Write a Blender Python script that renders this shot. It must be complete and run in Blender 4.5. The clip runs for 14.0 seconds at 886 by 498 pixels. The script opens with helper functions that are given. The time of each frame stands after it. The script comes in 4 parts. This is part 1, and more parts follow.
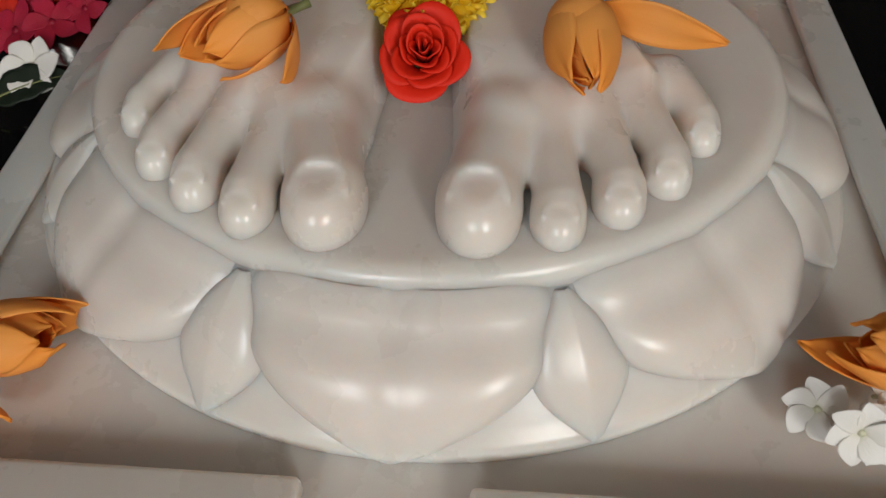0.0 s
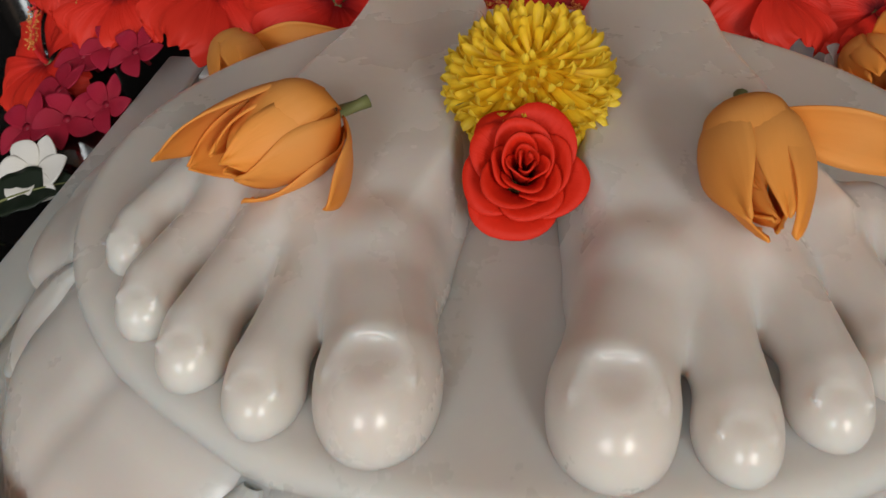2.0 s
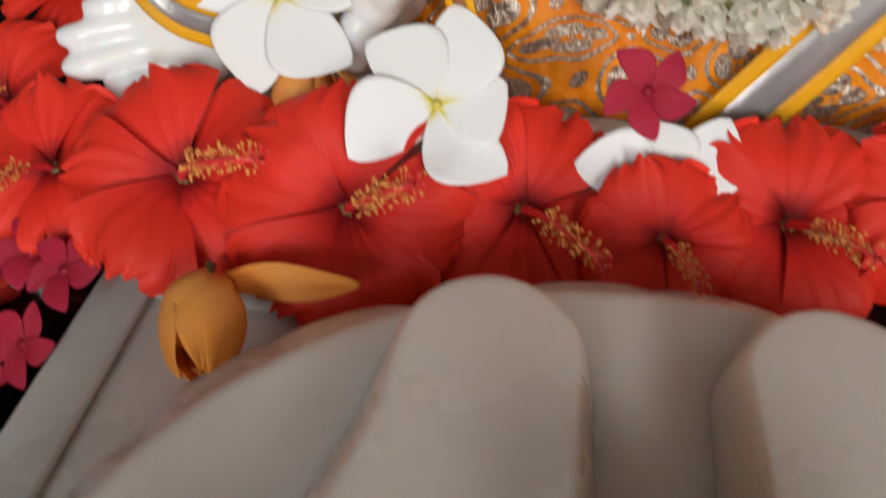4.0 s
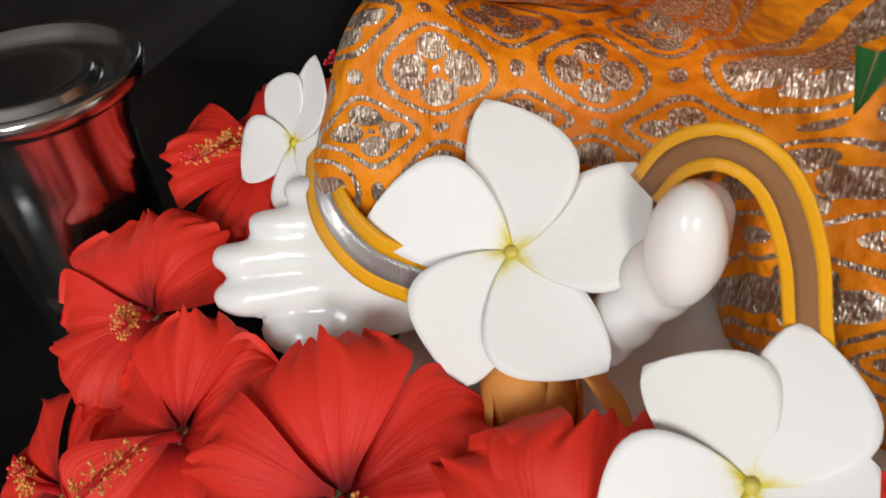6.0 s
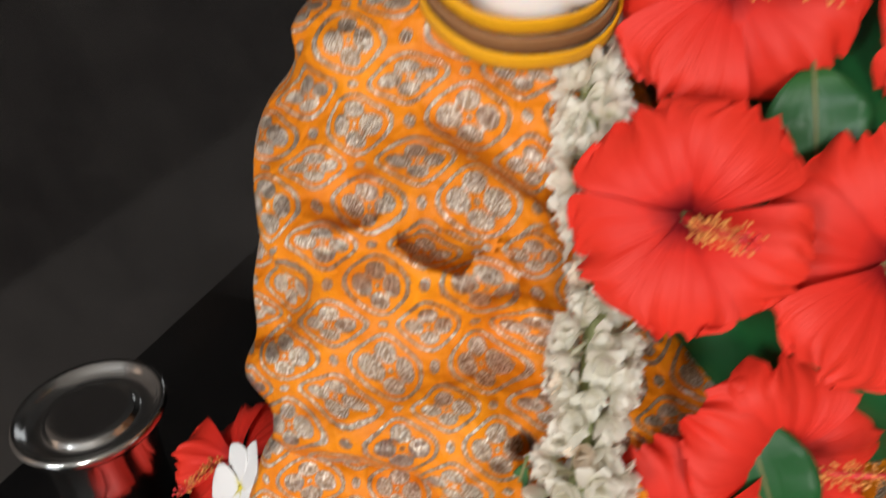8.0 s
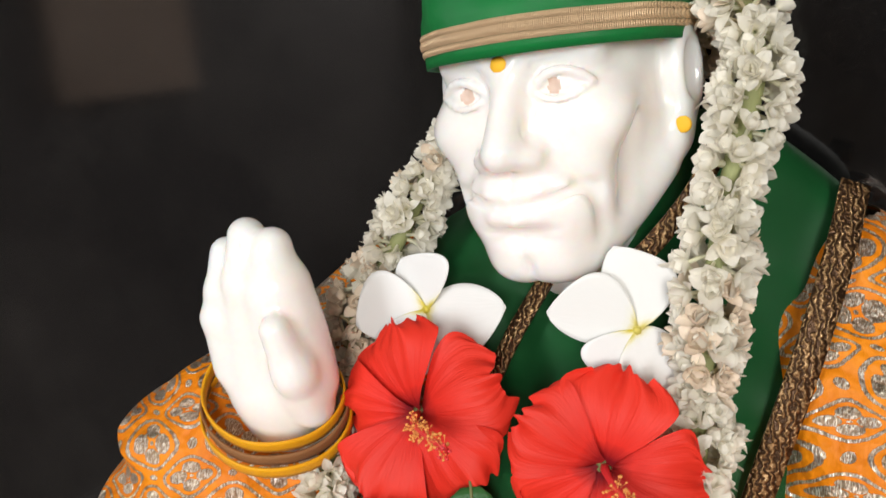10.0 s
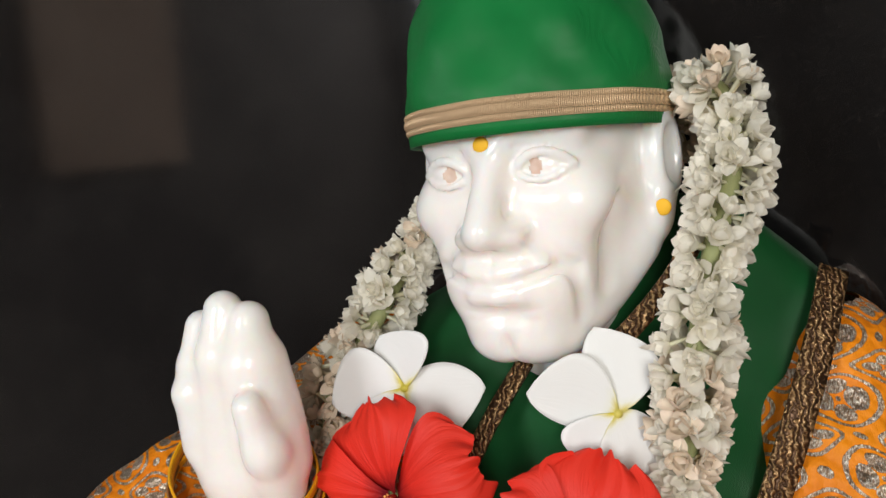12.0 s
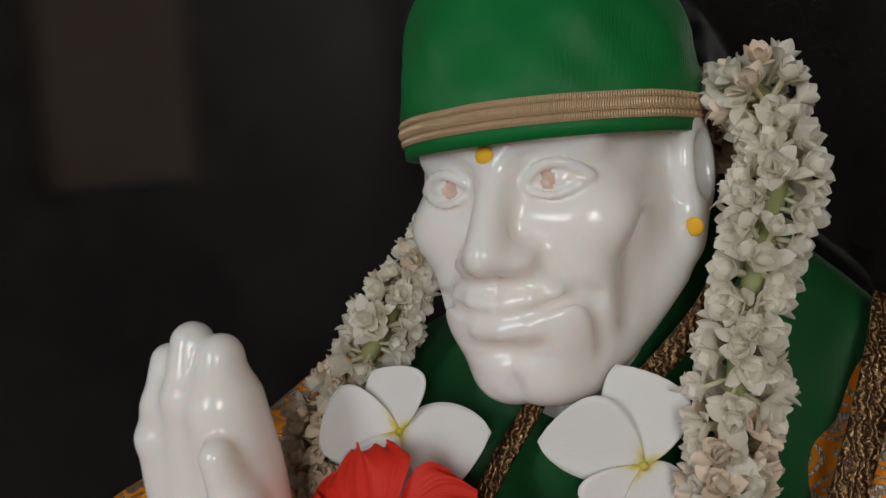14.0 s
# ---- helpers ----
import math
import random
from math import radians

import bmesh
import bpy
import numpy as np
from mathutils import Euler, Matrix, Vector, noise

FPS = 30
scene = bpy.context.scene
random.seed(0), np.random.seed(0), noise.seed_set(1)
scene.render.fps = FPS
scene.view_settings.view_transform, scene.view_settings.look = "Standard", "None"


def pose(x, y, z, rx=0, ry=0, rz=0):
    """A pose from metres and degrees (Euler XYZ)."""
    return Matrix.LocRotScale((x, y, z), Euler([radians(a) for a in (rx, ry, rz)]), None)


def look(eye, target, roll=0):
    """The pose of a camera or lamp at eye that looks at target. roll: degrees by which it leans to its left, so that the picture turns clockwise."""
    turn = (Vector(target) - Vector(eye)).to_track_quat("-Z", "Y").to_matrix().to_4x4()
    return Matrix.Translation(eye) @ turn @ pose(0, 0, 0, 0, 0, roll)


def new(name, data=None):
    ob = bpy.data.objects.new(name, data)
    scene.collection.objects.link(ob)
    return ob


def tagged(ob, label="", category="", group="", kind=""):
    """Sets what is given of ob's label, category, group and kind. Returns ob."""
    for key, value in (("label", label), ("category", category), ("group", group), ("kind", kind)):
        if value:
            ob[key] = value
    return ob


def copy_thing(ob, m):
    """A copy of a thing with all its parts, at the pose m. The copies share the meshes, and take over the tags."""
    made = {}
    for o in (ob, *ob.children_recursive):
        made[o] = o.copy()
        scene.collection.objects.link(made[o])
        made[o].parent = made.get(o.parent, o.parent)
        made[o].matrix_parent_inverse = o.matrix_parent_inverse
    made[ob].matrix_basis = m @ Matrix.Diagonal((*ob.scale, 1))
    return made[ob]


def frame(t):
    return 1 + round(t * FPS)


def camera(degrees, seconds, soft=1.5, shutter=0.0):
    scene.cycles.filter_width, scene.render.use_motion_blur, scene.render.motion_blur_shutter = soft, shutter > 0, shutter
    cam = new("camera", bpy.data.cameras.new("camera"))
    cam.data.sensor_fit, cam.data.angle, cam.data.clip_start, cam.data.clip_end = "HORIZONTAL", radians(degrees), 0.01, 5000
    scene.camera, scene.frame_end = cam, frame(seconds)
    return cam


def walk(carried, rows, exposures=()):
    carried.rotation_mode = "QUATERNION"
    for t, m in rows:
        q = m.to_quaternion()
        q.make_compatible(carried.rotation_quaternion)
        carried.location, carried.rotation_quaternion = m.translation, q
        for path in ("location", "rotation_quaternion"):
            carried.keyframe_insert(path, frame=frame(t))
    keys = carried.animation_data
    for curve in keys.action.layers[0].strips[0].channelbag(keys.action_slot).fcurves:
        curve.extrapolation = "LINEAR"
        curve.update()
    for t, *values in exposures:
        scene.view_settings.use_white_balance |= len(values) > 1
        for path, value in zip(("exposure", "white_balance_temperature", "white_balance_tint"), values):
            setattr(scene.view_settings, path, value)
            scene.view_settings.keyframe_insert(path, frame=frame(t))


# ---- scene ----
cam = camera(58.8, 14.0, shutter=0.4)
EXPOSURES = [(0, -0.50), (3.0, -0.32), (3.6, -0.12), (4.2, -0.08), (6.3, -0.05), (7.2, -0.08), (8.5, 0.36), (9.2, 0.28), (11.3, 0.24), (12.0, 0.02), (12.5, -0.52), (13.4, -0.88), (14, -0.94)]
PATH = [
    (0, (0.021, 0.039, 0.273), (0.025, 1.355, -1.232), -1.9),
    (0.5, (0.035, 0.053, 0.269), (-0.069, 1.369, -1.234), -3.9),
    (1, (0.033, 0.078, 0.249), (-0.081, 1.528, -1.123), -3.1),
    (1.5, (0.014, 0.096, 0.234), (-0.089, 1.586, -1.096), -2.9),
    (2, (0.004, 0.122, 0.221), (-0.092, 1.618, -1.102), -2.7),
    (2.5, (0.004, 0.152, 0.214), (-0.084, 1.646, -1.113), -2.2),
    (3, (0.0, 0.198, 0.206), (-0.083, 1.693, -1.12), -1.5),
    (3.5, (-0.005, 0.243, 0.213), (-0.076, 1.734, -1.118), -0.2),
    (4, (-0.024, 0.301, 0.244), (-0.097, 1.736, -1.147), -0.4),
    (4.2, (-0.034, 0.32, 0.255), (-0.109, 1.756, -1.135), -0.0),
    (6.3, (-0.069, 0.447, 0.235), (-0.626, 1.901, -1.02), -5.1),
    (6.5, (-0.064, 0.451, 0.241), (-0.637, 1.884, -1.032), -5.7),
    (7, (-0.035, 0.45, 0.295), (-0.627, 1.856, -0.997), -5.9),
    (7.5, (-0.002, 0.43, 0.366), (-0.651, 1.891, -0.836), -3.9),
    (8, (0.046, 0.416, 0.447), (-0.648, 1.94, -0.646), -3.4),
    (8.5, (0.117, 0.416, 0.508), (-0.658, 1.991, -0.45), -4.6),
    (9, (0.171, 0.417, 0.54), (-0.663, 2.049, -0.26), -5.3),
    (9.2, (0.189, 0.415, 0.55), (-0.661, 2.074, -0.172), -5.6),
    (11.3, (0.199, 0.424, 0.538), (-0.572, 2.234, 0.182), -2.0),
    (11.5, (0.199, 0.423, 0.54), (-0.579, 2.235, 0.207), -2.3),
    (12, (0.197, 0.421, 0.545), (-0.592, 2.229, 0.217), -2.5),
    (12.5, (0.193, 0.429, 0.542), (-0.603, 2.238, 0.234), -2.6),
    (13, (0.19, 0.438, 0.542), (-0.618, 2.244, 0.249), -2.8),
    (13.5, (0.184, 0.447, 0.542), (-0.638, 2.249, 0.259), -2.8),
    (14, (0.183, 0.467, 0.541), (-0.634, 2.27, 0.254), -2.6),
]
walk(cam, [(t, look(eye, target, roll)) for t, eye, target, roll in PATH],
     exposures=EXPOSURES)

# ---------------------------------------------------------------- light
world = bpy.data.worlds.new("room_air")
scene.world = world
world.use_nodes = True
wbg = world.node_tree.nodes["Background"]
sky = world.node_tree.nodes.new("ShaderNodeTexSky")
sky.sky_type = "NISHITA"
sky.sun_disc = False
sky.sun_elevation, sky.sun_rotation = radians(40), radians(200)
world.node_tree.links.new(sky.outputs[0], wbg.inputs[0])
wbg.inputs[1].default_value = 0.1


def area(name, eye, target, sx, sy, power, color):
    data = bpy.data.lights.new(name, "AREA")
    data.shape, data.size, data.size_y, data.energy, data.color = "RECTANGLE", sx, sy, power, color
    ob = new(name, data)
    ob.matrix_world = look(eye, target)
    return ob


area("window_daylight", (-1.20, -2.98, 1.50), (0.0, 0.6, 0.2), 0.9, 1.3, 68, (0.95, 0.98, 1.0))
area("side_window_daylight", (1.35, -2.98, 1.50), (0.05, 0.6, 0.2), 0.8, 1.3, 98, (1.0, 0.97, 0.92))

# ---------------------------------------------------------------- materials


def material(name, base=(0.8, 0.8, 0.8), rough=0.5, metal=0.0):
    m = bpy.data.materials.new(name)
    m.use_nodes = True
    b = m.node_tree.nodes["Principled BSDF"]
    b.inputs["Base Color"].default_value = (*base, 1)
    b.inputs["Roughness"].default_value = rough
    b.inputs["Metallic"].default_value = metal
    return m, m.node_tree, b


def node(nt, kind, **values):
    n = nt.nodes.new(kind)
    for k, v in values.items():
        n.inputs[k].default_value = v
    return n


def mathn(nt, op, a, b=None):
    n = nt.nodes.new("ShaderNodeMath")
    n.operation = op
    for i, v in enumerate((a, b)):
        if v is None:
            continue
        if isinstance(v, (int, float)):
            n.inputs[i].default_value = v
        else:
            nt.links.new(v, n.inputs[i])
    return n.outputs[0]


def ramp(nt, fac, stops):
    r = nt.nodes.new("ShaderNodeValToRGB")
    e = r.color_ramp.elements
    e[0].position, e[0].color = stops[0][0], (*stops[0][1], 1)
    e[1].position, e[1].color = stops[-1][0], (*stops[-1][1], 1)
    for p, c in stops[1:-1]:
        x = e.new(p)
        x.color = (*c, 1)
    nt.links.new(fac, r.inputs[0])
    return r.outputs[0]


def mixc(nt, fac, a, b, mode="MIX"):
    n = nt.nodes.new("ShaderNodeMix")
    n.data_type, n.blend_type = "RGBA", mode
    for sock, v in ((n.inputs[0], fac), (n.inputs[6], a), (n.inputs[7], b)):
        if isinstance(v, (int, float)):
            sock.default_value = v
        elif isinstance(v, tuple):
            sock.default_value = (*v, 1)
        else:
            nt.links.new(v, sock)
    return n.outputs[2]


def noise_out(nt, scale, detail=4, rough=0.55, vector=None, out=0):
    n = node(nt, "ShaderNodeTexNoise", Scale=scale, Detail=detail, Roughness=rough)
    if vector is not None:
        nt.links.new(vector, n.inputs["Vector"])
    return n.outputs[out]


def bump(nt, b, height, strength, dist):
    n = node(nt, "ShaderNodeBump", Strength=strength, Distance=dist)
    nt.links.new(height, n.inputs["Height"])
    nt.links.new(n.outputs[0], b.inputs["Normal"])


def coords(nt):
    return nt.nodes.new("ShaderNodeTexCoord").outputs["Object"]


def marble(name, base, rough=0.2, sss=0.55):
    m, nt, b = material(name, base, rough)
    c = coords(nt)
    veins = noise_out(nt, 14, 6, 0.6, c)
    col = ramp(nt, veins, [(0.35, tuple(v * 0.93 for v in base)), (0.6, base)])
    fine = noise_out(nt, 160, 3, 0.6, c)
    nt.links.new(mixc(nt, mathn(nt, "MULTIPLY", fine, 0.12), col, tuple(v * 0.85 for v in base)), b.inputs["Base Color"])
    nt.links.new(mathn(nt, "ADD", mathn(nt, "MULTIPLY", veins, 0.12), rough - 0.05), b.inputs["Roughness"])
    b.inputs["Subsurface Weight"].default_value = sss
    b.inputs["Subsurface Radius"].default_value = (0.030, 0.019, 0.014)
    b.inputs["Subsurface Scale"].default_value = 1.0
    bump(nt, b, noise_out(nt, 60, 3, 0.5, c), 0.12, 0.002)
    return m


marble_feet = marble("warm_white_marble", (0.68, 0.62, 0.565), 0.27, 0.7)
marble_statue = marble("white_polished_marble", (0.91, 0.865, 0.835), 0.19)

iris_stone = marble("tinted_marble", (0.70, 0.52, 0.43), 0.25, 0.3)


def granite():
    m, nt, b = material("black_granite", (0.006, 0.006, 0.007), 0.12)
    c = coords(nt)
    n = node(nt, "ShaderNodeTexNoise", Scale=420, Detail=2, Roughness=0.7)
    nt.links.new(c, n.inputs["Vector"])
    cloud = noise_out(nt, 9, 5, 0.6, c)
    speck = mathn(nt, "MULTIPLY", ramp(nt, n.outputs[0], [(0.56, (0, 0, 0)), (0.74, (1, 1, 1))]), cloud)
    dust = ramp(nt, noise_out(nt, 3.2, 6, 0.65, c), [(0.42, (0.0032, 0.0032, 0.0036)), (0.72, (0.0150, 0.0138, 0.0130))])
    nt.links.new(mixc(nt, speck, dust, (0.020, 0.018, 0.017)), b.inputs["Base Color"])
    nt.links.new(mathn(nt, "ADD", mathn(nt, "MULTIPLY", cloud, 0.13), 0.01), b.inputs["Roughness"])
    b.inputs["Specular IOR Level"].default_value = 0.5
    bump(nt, b, n.outputs[0], 0.02, 0.001)
    return m


granite_black = granite()


def plaster(name, base):
    m, nt, b = material(name, base, 0.8)
    c = coords(nt)
    v = noise_out(nt, 3, 5, 0.6, c)
    nt.links.new(ramp(nt, v, [(0.3, tuple(x * 0.85 for x in base)), (0.7, base)]), b.inputs["Base Color"])
    bump(nt, b, noise_out(nt, 120, 3, 0.6, c), 0.2, 0.002)
    return m


wall_paint = plaster("cream_wall_paint", (0.30, 0.25, 0.20))
wall_brown = plaster("brown_wall_paint", (0.20, 0.17, 0.155))
# pale, so that the added panel mirrors brighter than the wall round it
panel_cream = plaster("cream_panel_paint", (0.85, 0.62, 0.48))
ceiling_paint = plaster("white_ceiling_paint", (0.45, 0.43, 0.41))
floor_tile = plaster("beige_floor", (0.34, 0.30, 0.27))


def petal_mat(name, tip, mid, throat, spots, rough=0.5, sss=0.10, vein=0.5, vein_dir=40.0, dark=0.85):
    """Colour along the petal (UV y), veins fanning along it."""
    m, nt, b = material(name, tip, rough)
    uv = nt.nodes.new("ShaderNodeUVMap").outputs[0]
    sep = nt.nodes.new("ShaderNodeSeparateXYZ")
    nt.links.new(uv, sep.inputs[0])
    warp = noise_out(nt, 6, 3, 0.5, uv)
    along = mathn(nt, "ADD", sep.outputs[1], mathn(nt, "MULTIPLY", mathn(nt, "SUBTRACT", warp, 0.5), 0.12))
    col = ramp(nt, along, [(spots[0], throat), (spots[1], mid), (spots[2], tip)])
    mp = nt.nodes.new("ShaderNodeMapping")
    mp.inputs["Scale"].default_value = (vein_dir, 2.0, 1)
    nt.links.new(uv, mp.inputs[0])
    v = noise_out(nt, 1.0, 3, 0.6, mp.outputs[0])
    rnd = nt.nodes.new("ShaderNodeObjectInfo").outputs["Random"]
    col = mixc(nt, mathn(nt, "MULTIPLY", v, 1 - dark), col, tuple(x * 0.45 for x in mid))
    col = mixc(nt, mathn(nt, "MULTIPLY", rnd, 0.3), col, tuple(x * 0.7 for x in mid))
    nt.links.new(col, b.inputs["Base Color"])
    b.inputs["Specular IOR Level"].default_value = 0.3
    bump(nt, b, v, vein, 0.0012)
    out = b.outputs[0].links[0].to_socket
    thin = nt.nodes.new("ShaderNodeBsdfTranslucent")
    nt.links.new(col, thin.inputs["Color"])
    both = nt.nodes.new("ShaderNodeMixShader")
    both.inputs[0].default_value = sss
    nt.links.new(b.outputs[0], both.inputs[1])
    nt.links.new(thin.outputs[0], both.inputs[2])
    nt.links.new(both.outputs[0], out)
    return m


hib_red = petal_mat("hibiscus_red_petal", (0.81, 0.038, 0.019), (0.75, 0.025, 0.014), (0.16, 0.0, 0.006), (0.05, 0.26, 0.8), 0.55, vein=0.5, vein_dir=26, dark=0.92)
plum_white = petal_mat("frangipani_white_petal", (0.90, 0.90, 0.90), (0.88, 0.88, 0.80), (0.72, 0.60, 0.02), (0.03, 0.11, 0.18), 0.45, sss=0.12, vein=0.12, vein_dir=14, dark=0.98)
champ_orange = petal_mat("champak_orange_petal", (1.0, 0.40, 0.06), (1.0, 0.47, 0.12), (0.97, 0.36, 0.04), (0.0, 0.4, 0.95), 0.55, sss=0.32, vein=0.15, vein_dir=16, dark=0.92)
rose_red = petal_mat("rose_red_petal", (0.80, 0.026, 0.006), (0.76, 0.020, 0.006), (0.4, 0.006, 0.004), (0.0, 0.4, 0.9), 0.62, vein=0.3, vein_dir=18, dark=0.85)
mum_yellow = petal_mat("chrysanthemum_yellow_petal", (1.0, 0.76, 0.07), (1.0, 0.70, 0.03), (0.97, 0.60, 0.02), (0.0, 0.45, 0.9), 0.45, sss=0.35, vein=0.2, vein_dir=10, dark=0.9)
pink_petal = petal_mat("crimson_pink_petal", (0.50, 0.020, 0.06), (0.46, 0.016, 0.045), (0.3, 0.01, 0.03), (0.0, 0.3, 0.9), 0.5, vein=0.5, dark=0.8)
jas_white = petal_mat("jasmine_white_petal", (0.98, 0.95, 0.86), (0.98, 0.95, 0.84), (0.88, 0.86, 0.66), (0.0, 0.12, 0.4), 0.5, sss=0.45, vein=0.1, vein_dir=10, dark=0.97)
jas_old = petal_mat("jasmine_faded_petal", (0.84, 0.70, 0.56), (0.84, 0.73, 0.58), (0.6, 0.5, 0.3), (0.0, 0.25, 0.7), 0.55, vein=0.15, vein_dir=10, dark=0.92)
white_petal = petal_mat("tuberose_white_petal", (0.82, 0.80, 0.76), (0.8, 0.77, 0.7), (0.6, 0.6, 0.4), (0.0, 0.2, 0.7), 0.45, vein=0.2, vein_dir=12, dark=0.93)
leaf_green = petal_mat("dark_green_leaf", (0.02, 0.12, 0.03), (0.018, 0.10, 0.028), (0.05, 0.16, 0.04), (0.0, 0.2, 0.9), 0.35, vein=0.5, vein_dir=20, dark=0.7)
stem_green, _nt, _b = material("olive_stem", (0.16, 0.17, 0.06), 0.6)
anther_gold, _nt, _b = material("golden_anther", (0.80, 0.33, 0.08), 0.6)
column_red, _nt, _b = material("red_stamen_column", (0.72, 0.035, 0.04), 0.4)
paste_yellow, _nt, _b = material("sandal_paste", (0.85, 0.46, 0.02), 0.7)
dark_leaf, _nt, _b = material("blackish_green_leaf", (0.012, 0.02, 0.012), 0.35)


def brocade():
    """Orange ground with an ogee trellis; in every mesh a four-lobed flower woven in metal thread."""
    m, nt, b = material("orange_brocade", (0.8, 0.3, 0.02), 0.5)
    c = coords(nt)
    warp = node(nt, "ShaderNodeTexNoise", Scale=14, Detail=2)
    nt.links.new(c, warp.inputs["Vector"])
    sep = nt.nodes.new("ShaderNodeSeparateXYZ")
    nt.links.new(c, sep.inputs[0])
    ws = nt.nodes.new("ShaderNodeSeparateColor")
    nt.links.new(warp.outputs["Color"], ws.inputs[0])
    w1 = mathn(nt, "MULTIPLY", mathn(nt, "SUBTRACT", ws.outputs[0], 0.5), 0.030)
    w2 = mathn(nt, "MULTIPLY", mathn(nt, "SUBTRACT", ws.outputs[1], 0.5), 0.030)
    u = mathn(nt, "ADD", mathn(nt, "ADD", sep.outputs[0], mathn(nt, "MULTIPLY", sep.outputs[1], 0.55)), w1)
    v0 = mathn(nt, "ADD", mathn(nt, "ADD", sep.outputs[2], mathn(nt, "MULTIPLY", sep.outputs[1], 0.75)), w2)
    v = mathn(nt, "ADD", v0, mathn(nt, "MULTIPLY", u, -0.18))
    su, sv = mathn(nt, "MULTIPLY", u, 1 / 0.053), mathn(nt, "MULTIPLY", v, 1 / 0.042)
    # ogee: the trellis lines swing to and fro
    sway = mathn(nt, "MULTIPLY", mathn(nt, "SINE", mathn(nt, "MULTIPLY", sv, 6.2832)), 0.055)

    def fold(x):
        return mathn(nt, "ABSOLUTE", mathn(nt, "SUBTRACT", mathn(nt, "FRACT", x), 0.5))
    p = fold(mathn(nt, "ADD", mathn(nt, "ADD", su, sv), sway))
    q = fold(mathn(nt, "SUBTRACT", mathn(nt, "SUBTRACT", su, sv), sway))

    def band(x, lo, hi):
        return mathn(nt, "MULTIPLY", mathn(nt, "GREATER_THAN", x, lo), mathn(nt, "LESS_THAN", x, hi))

    def far(x, y, ox, oy):
        dx, dy = mathn(nt, "SUBTRACT", x, ox), mathn(nt, "SUBTRACT", y, oy)
        return mathn(nt, "SQRT", mathn(nt, "ADD", mathn(nt, "MULTIPLY", dx, dx), mathn(nt, "MULTIPLY", dy, dy)))
    ragged = mathn(nt, "MULTIPLY", mathn(nt, "SUBTRACT", noise_out(nt, 500, 2, 0.6, c), 0.5), 0.030)
    p3, q3 = mathn(nt, "POWER", p, 4.0), mathn(nt, "POWER", q, 4.0)
    rim = mathn(nt, "ADD", mathn(nt, "POWER", mathn(nt, "ADD", p3, q3), 0.25), ragged)
    lobe = mathn(nt, "ADD", far(p, q, 0.155, 0.155), ragged)
    arm = mathn(nt, "ADD", mathn(nt, "MINIMUM", far(p, q, 0.20, 0.0), far(p, q, 0.0, 0.20)), ragged)
    eye = mathn(nt, "ADD", far(p, q, 0.0, 0.0), ragged)
    knot = mathn(nt, "ADD", far(p, q, 0.5, 0.5), ragged)
    thread = mathn(nt, "MULTIPLY", mathn(nt, "LESS_THAN", lobe, 0.146), mathn(nt, "GREATER_THAN", eye, 0.055))
    for extra in (band(rim, 0.375, 0.432), mathn(nt, "LESS_THAN", arm, 0.024), mathn(nt, "LESS_THAN", eye, 0.034), mathn(nt, "LESS_THAN", knot, 0.075)):
        thread = mathn(nt, "MAXIMUM", thread, extra)
    weave = nt.nodes.new("ShaderNodeMapping")
    weave.inputs["Scale"].default_value = (1500, 700, 230)
    nt.links.new(c, weave.inputs[0])
    fine = noise_out(nt, 1.0, 2, 0.6, weave.outputs[0])
    orange = ramp(nt, noise_out(nt, 30, 4, 0.6, c), [(0.3, (0.66, 0.165, 0.002)), (0.7, (0.82, 0.27, 0.003))])
    silver = ramp(nt, fine, [(0.28, (0.34, 0.21, 0.13)), (0.48, (0.52, 0.38, 0.27)), (0.62, (1.0, 0.93, 0.84))])
    nt.links.new(mixc(nt, thread, orange, silver), b.inputs["Base Color"])
    nt.links.new(mathn(nt, "MULTIPLY", thread, 0.88), b.inputs["Metallic"])
    nt.links.new(mathn(nt, "SUBTRACT", 0.55, mathn(nt, "MULTIPLY", thread, 0.20)), b.inputs["Roughness"])
    crumple = mathn(nt, "MULTIPLY", noise_out(nt, 30, 3, 0.55, c), 7.0)
    pucker = mathn(nt, "MULTIPLY", mathn(nt, "MULTIPLY", noise_out(nt, 230, 2, 0.6, c), thread), 0.9)
    grainy = mathn(nt, "MULTIPLY", fine, mathn(nt, "ADD", mathn(nt, "MULTIPLY", thread, 0.7), 0.15))
    h = mathn(nt, "ADD", mathn(nt, "ADD", crumple, pucker), mathn(nt, "ADD", grainy, mathn(nt, "MULTIPLY", thread, 0.6)))
    b.inputs["Specular IOR Level"].default_value = 0.3
    bump(nt, b, h, 0.9, 0.0022)
    return m


brocade_orange = brocade()


def cloth(name, base, rough, sheen, scale=900, metal=0.0, bumpy=0.3):
    m, nt, b = material(name, base, rough, metal)
    c = coords(nt)
    v = noise_out(nt, 25, 4, 0.6, c)
    wv = node(nt, "ShaderNodeTexWave", Scale=scale, Distortion=1.5)
    nt.links.new(c, wv.inputs["Vector"])
    nt.links.new(mixc(nt, mathn(nt, "MULTIPLY", wv.outputs["Fac"], 0.3), ramp(nt, v, [(0.3, tuple(x * 0.8 for x in base)), (0.7, base)]),
                      tuple(x * 0.6 for x in base)), b.inputs["Base Color"])
    b.inputs["Specular IOR Level"].default_value = 0.5 if metal else 0.25
    b.inputs["Sheen Weight"].default_value = 0.1 * sheen
    bump(nt, b, wv.outputs["Fac"], bumpy, 0.0006)
    return m


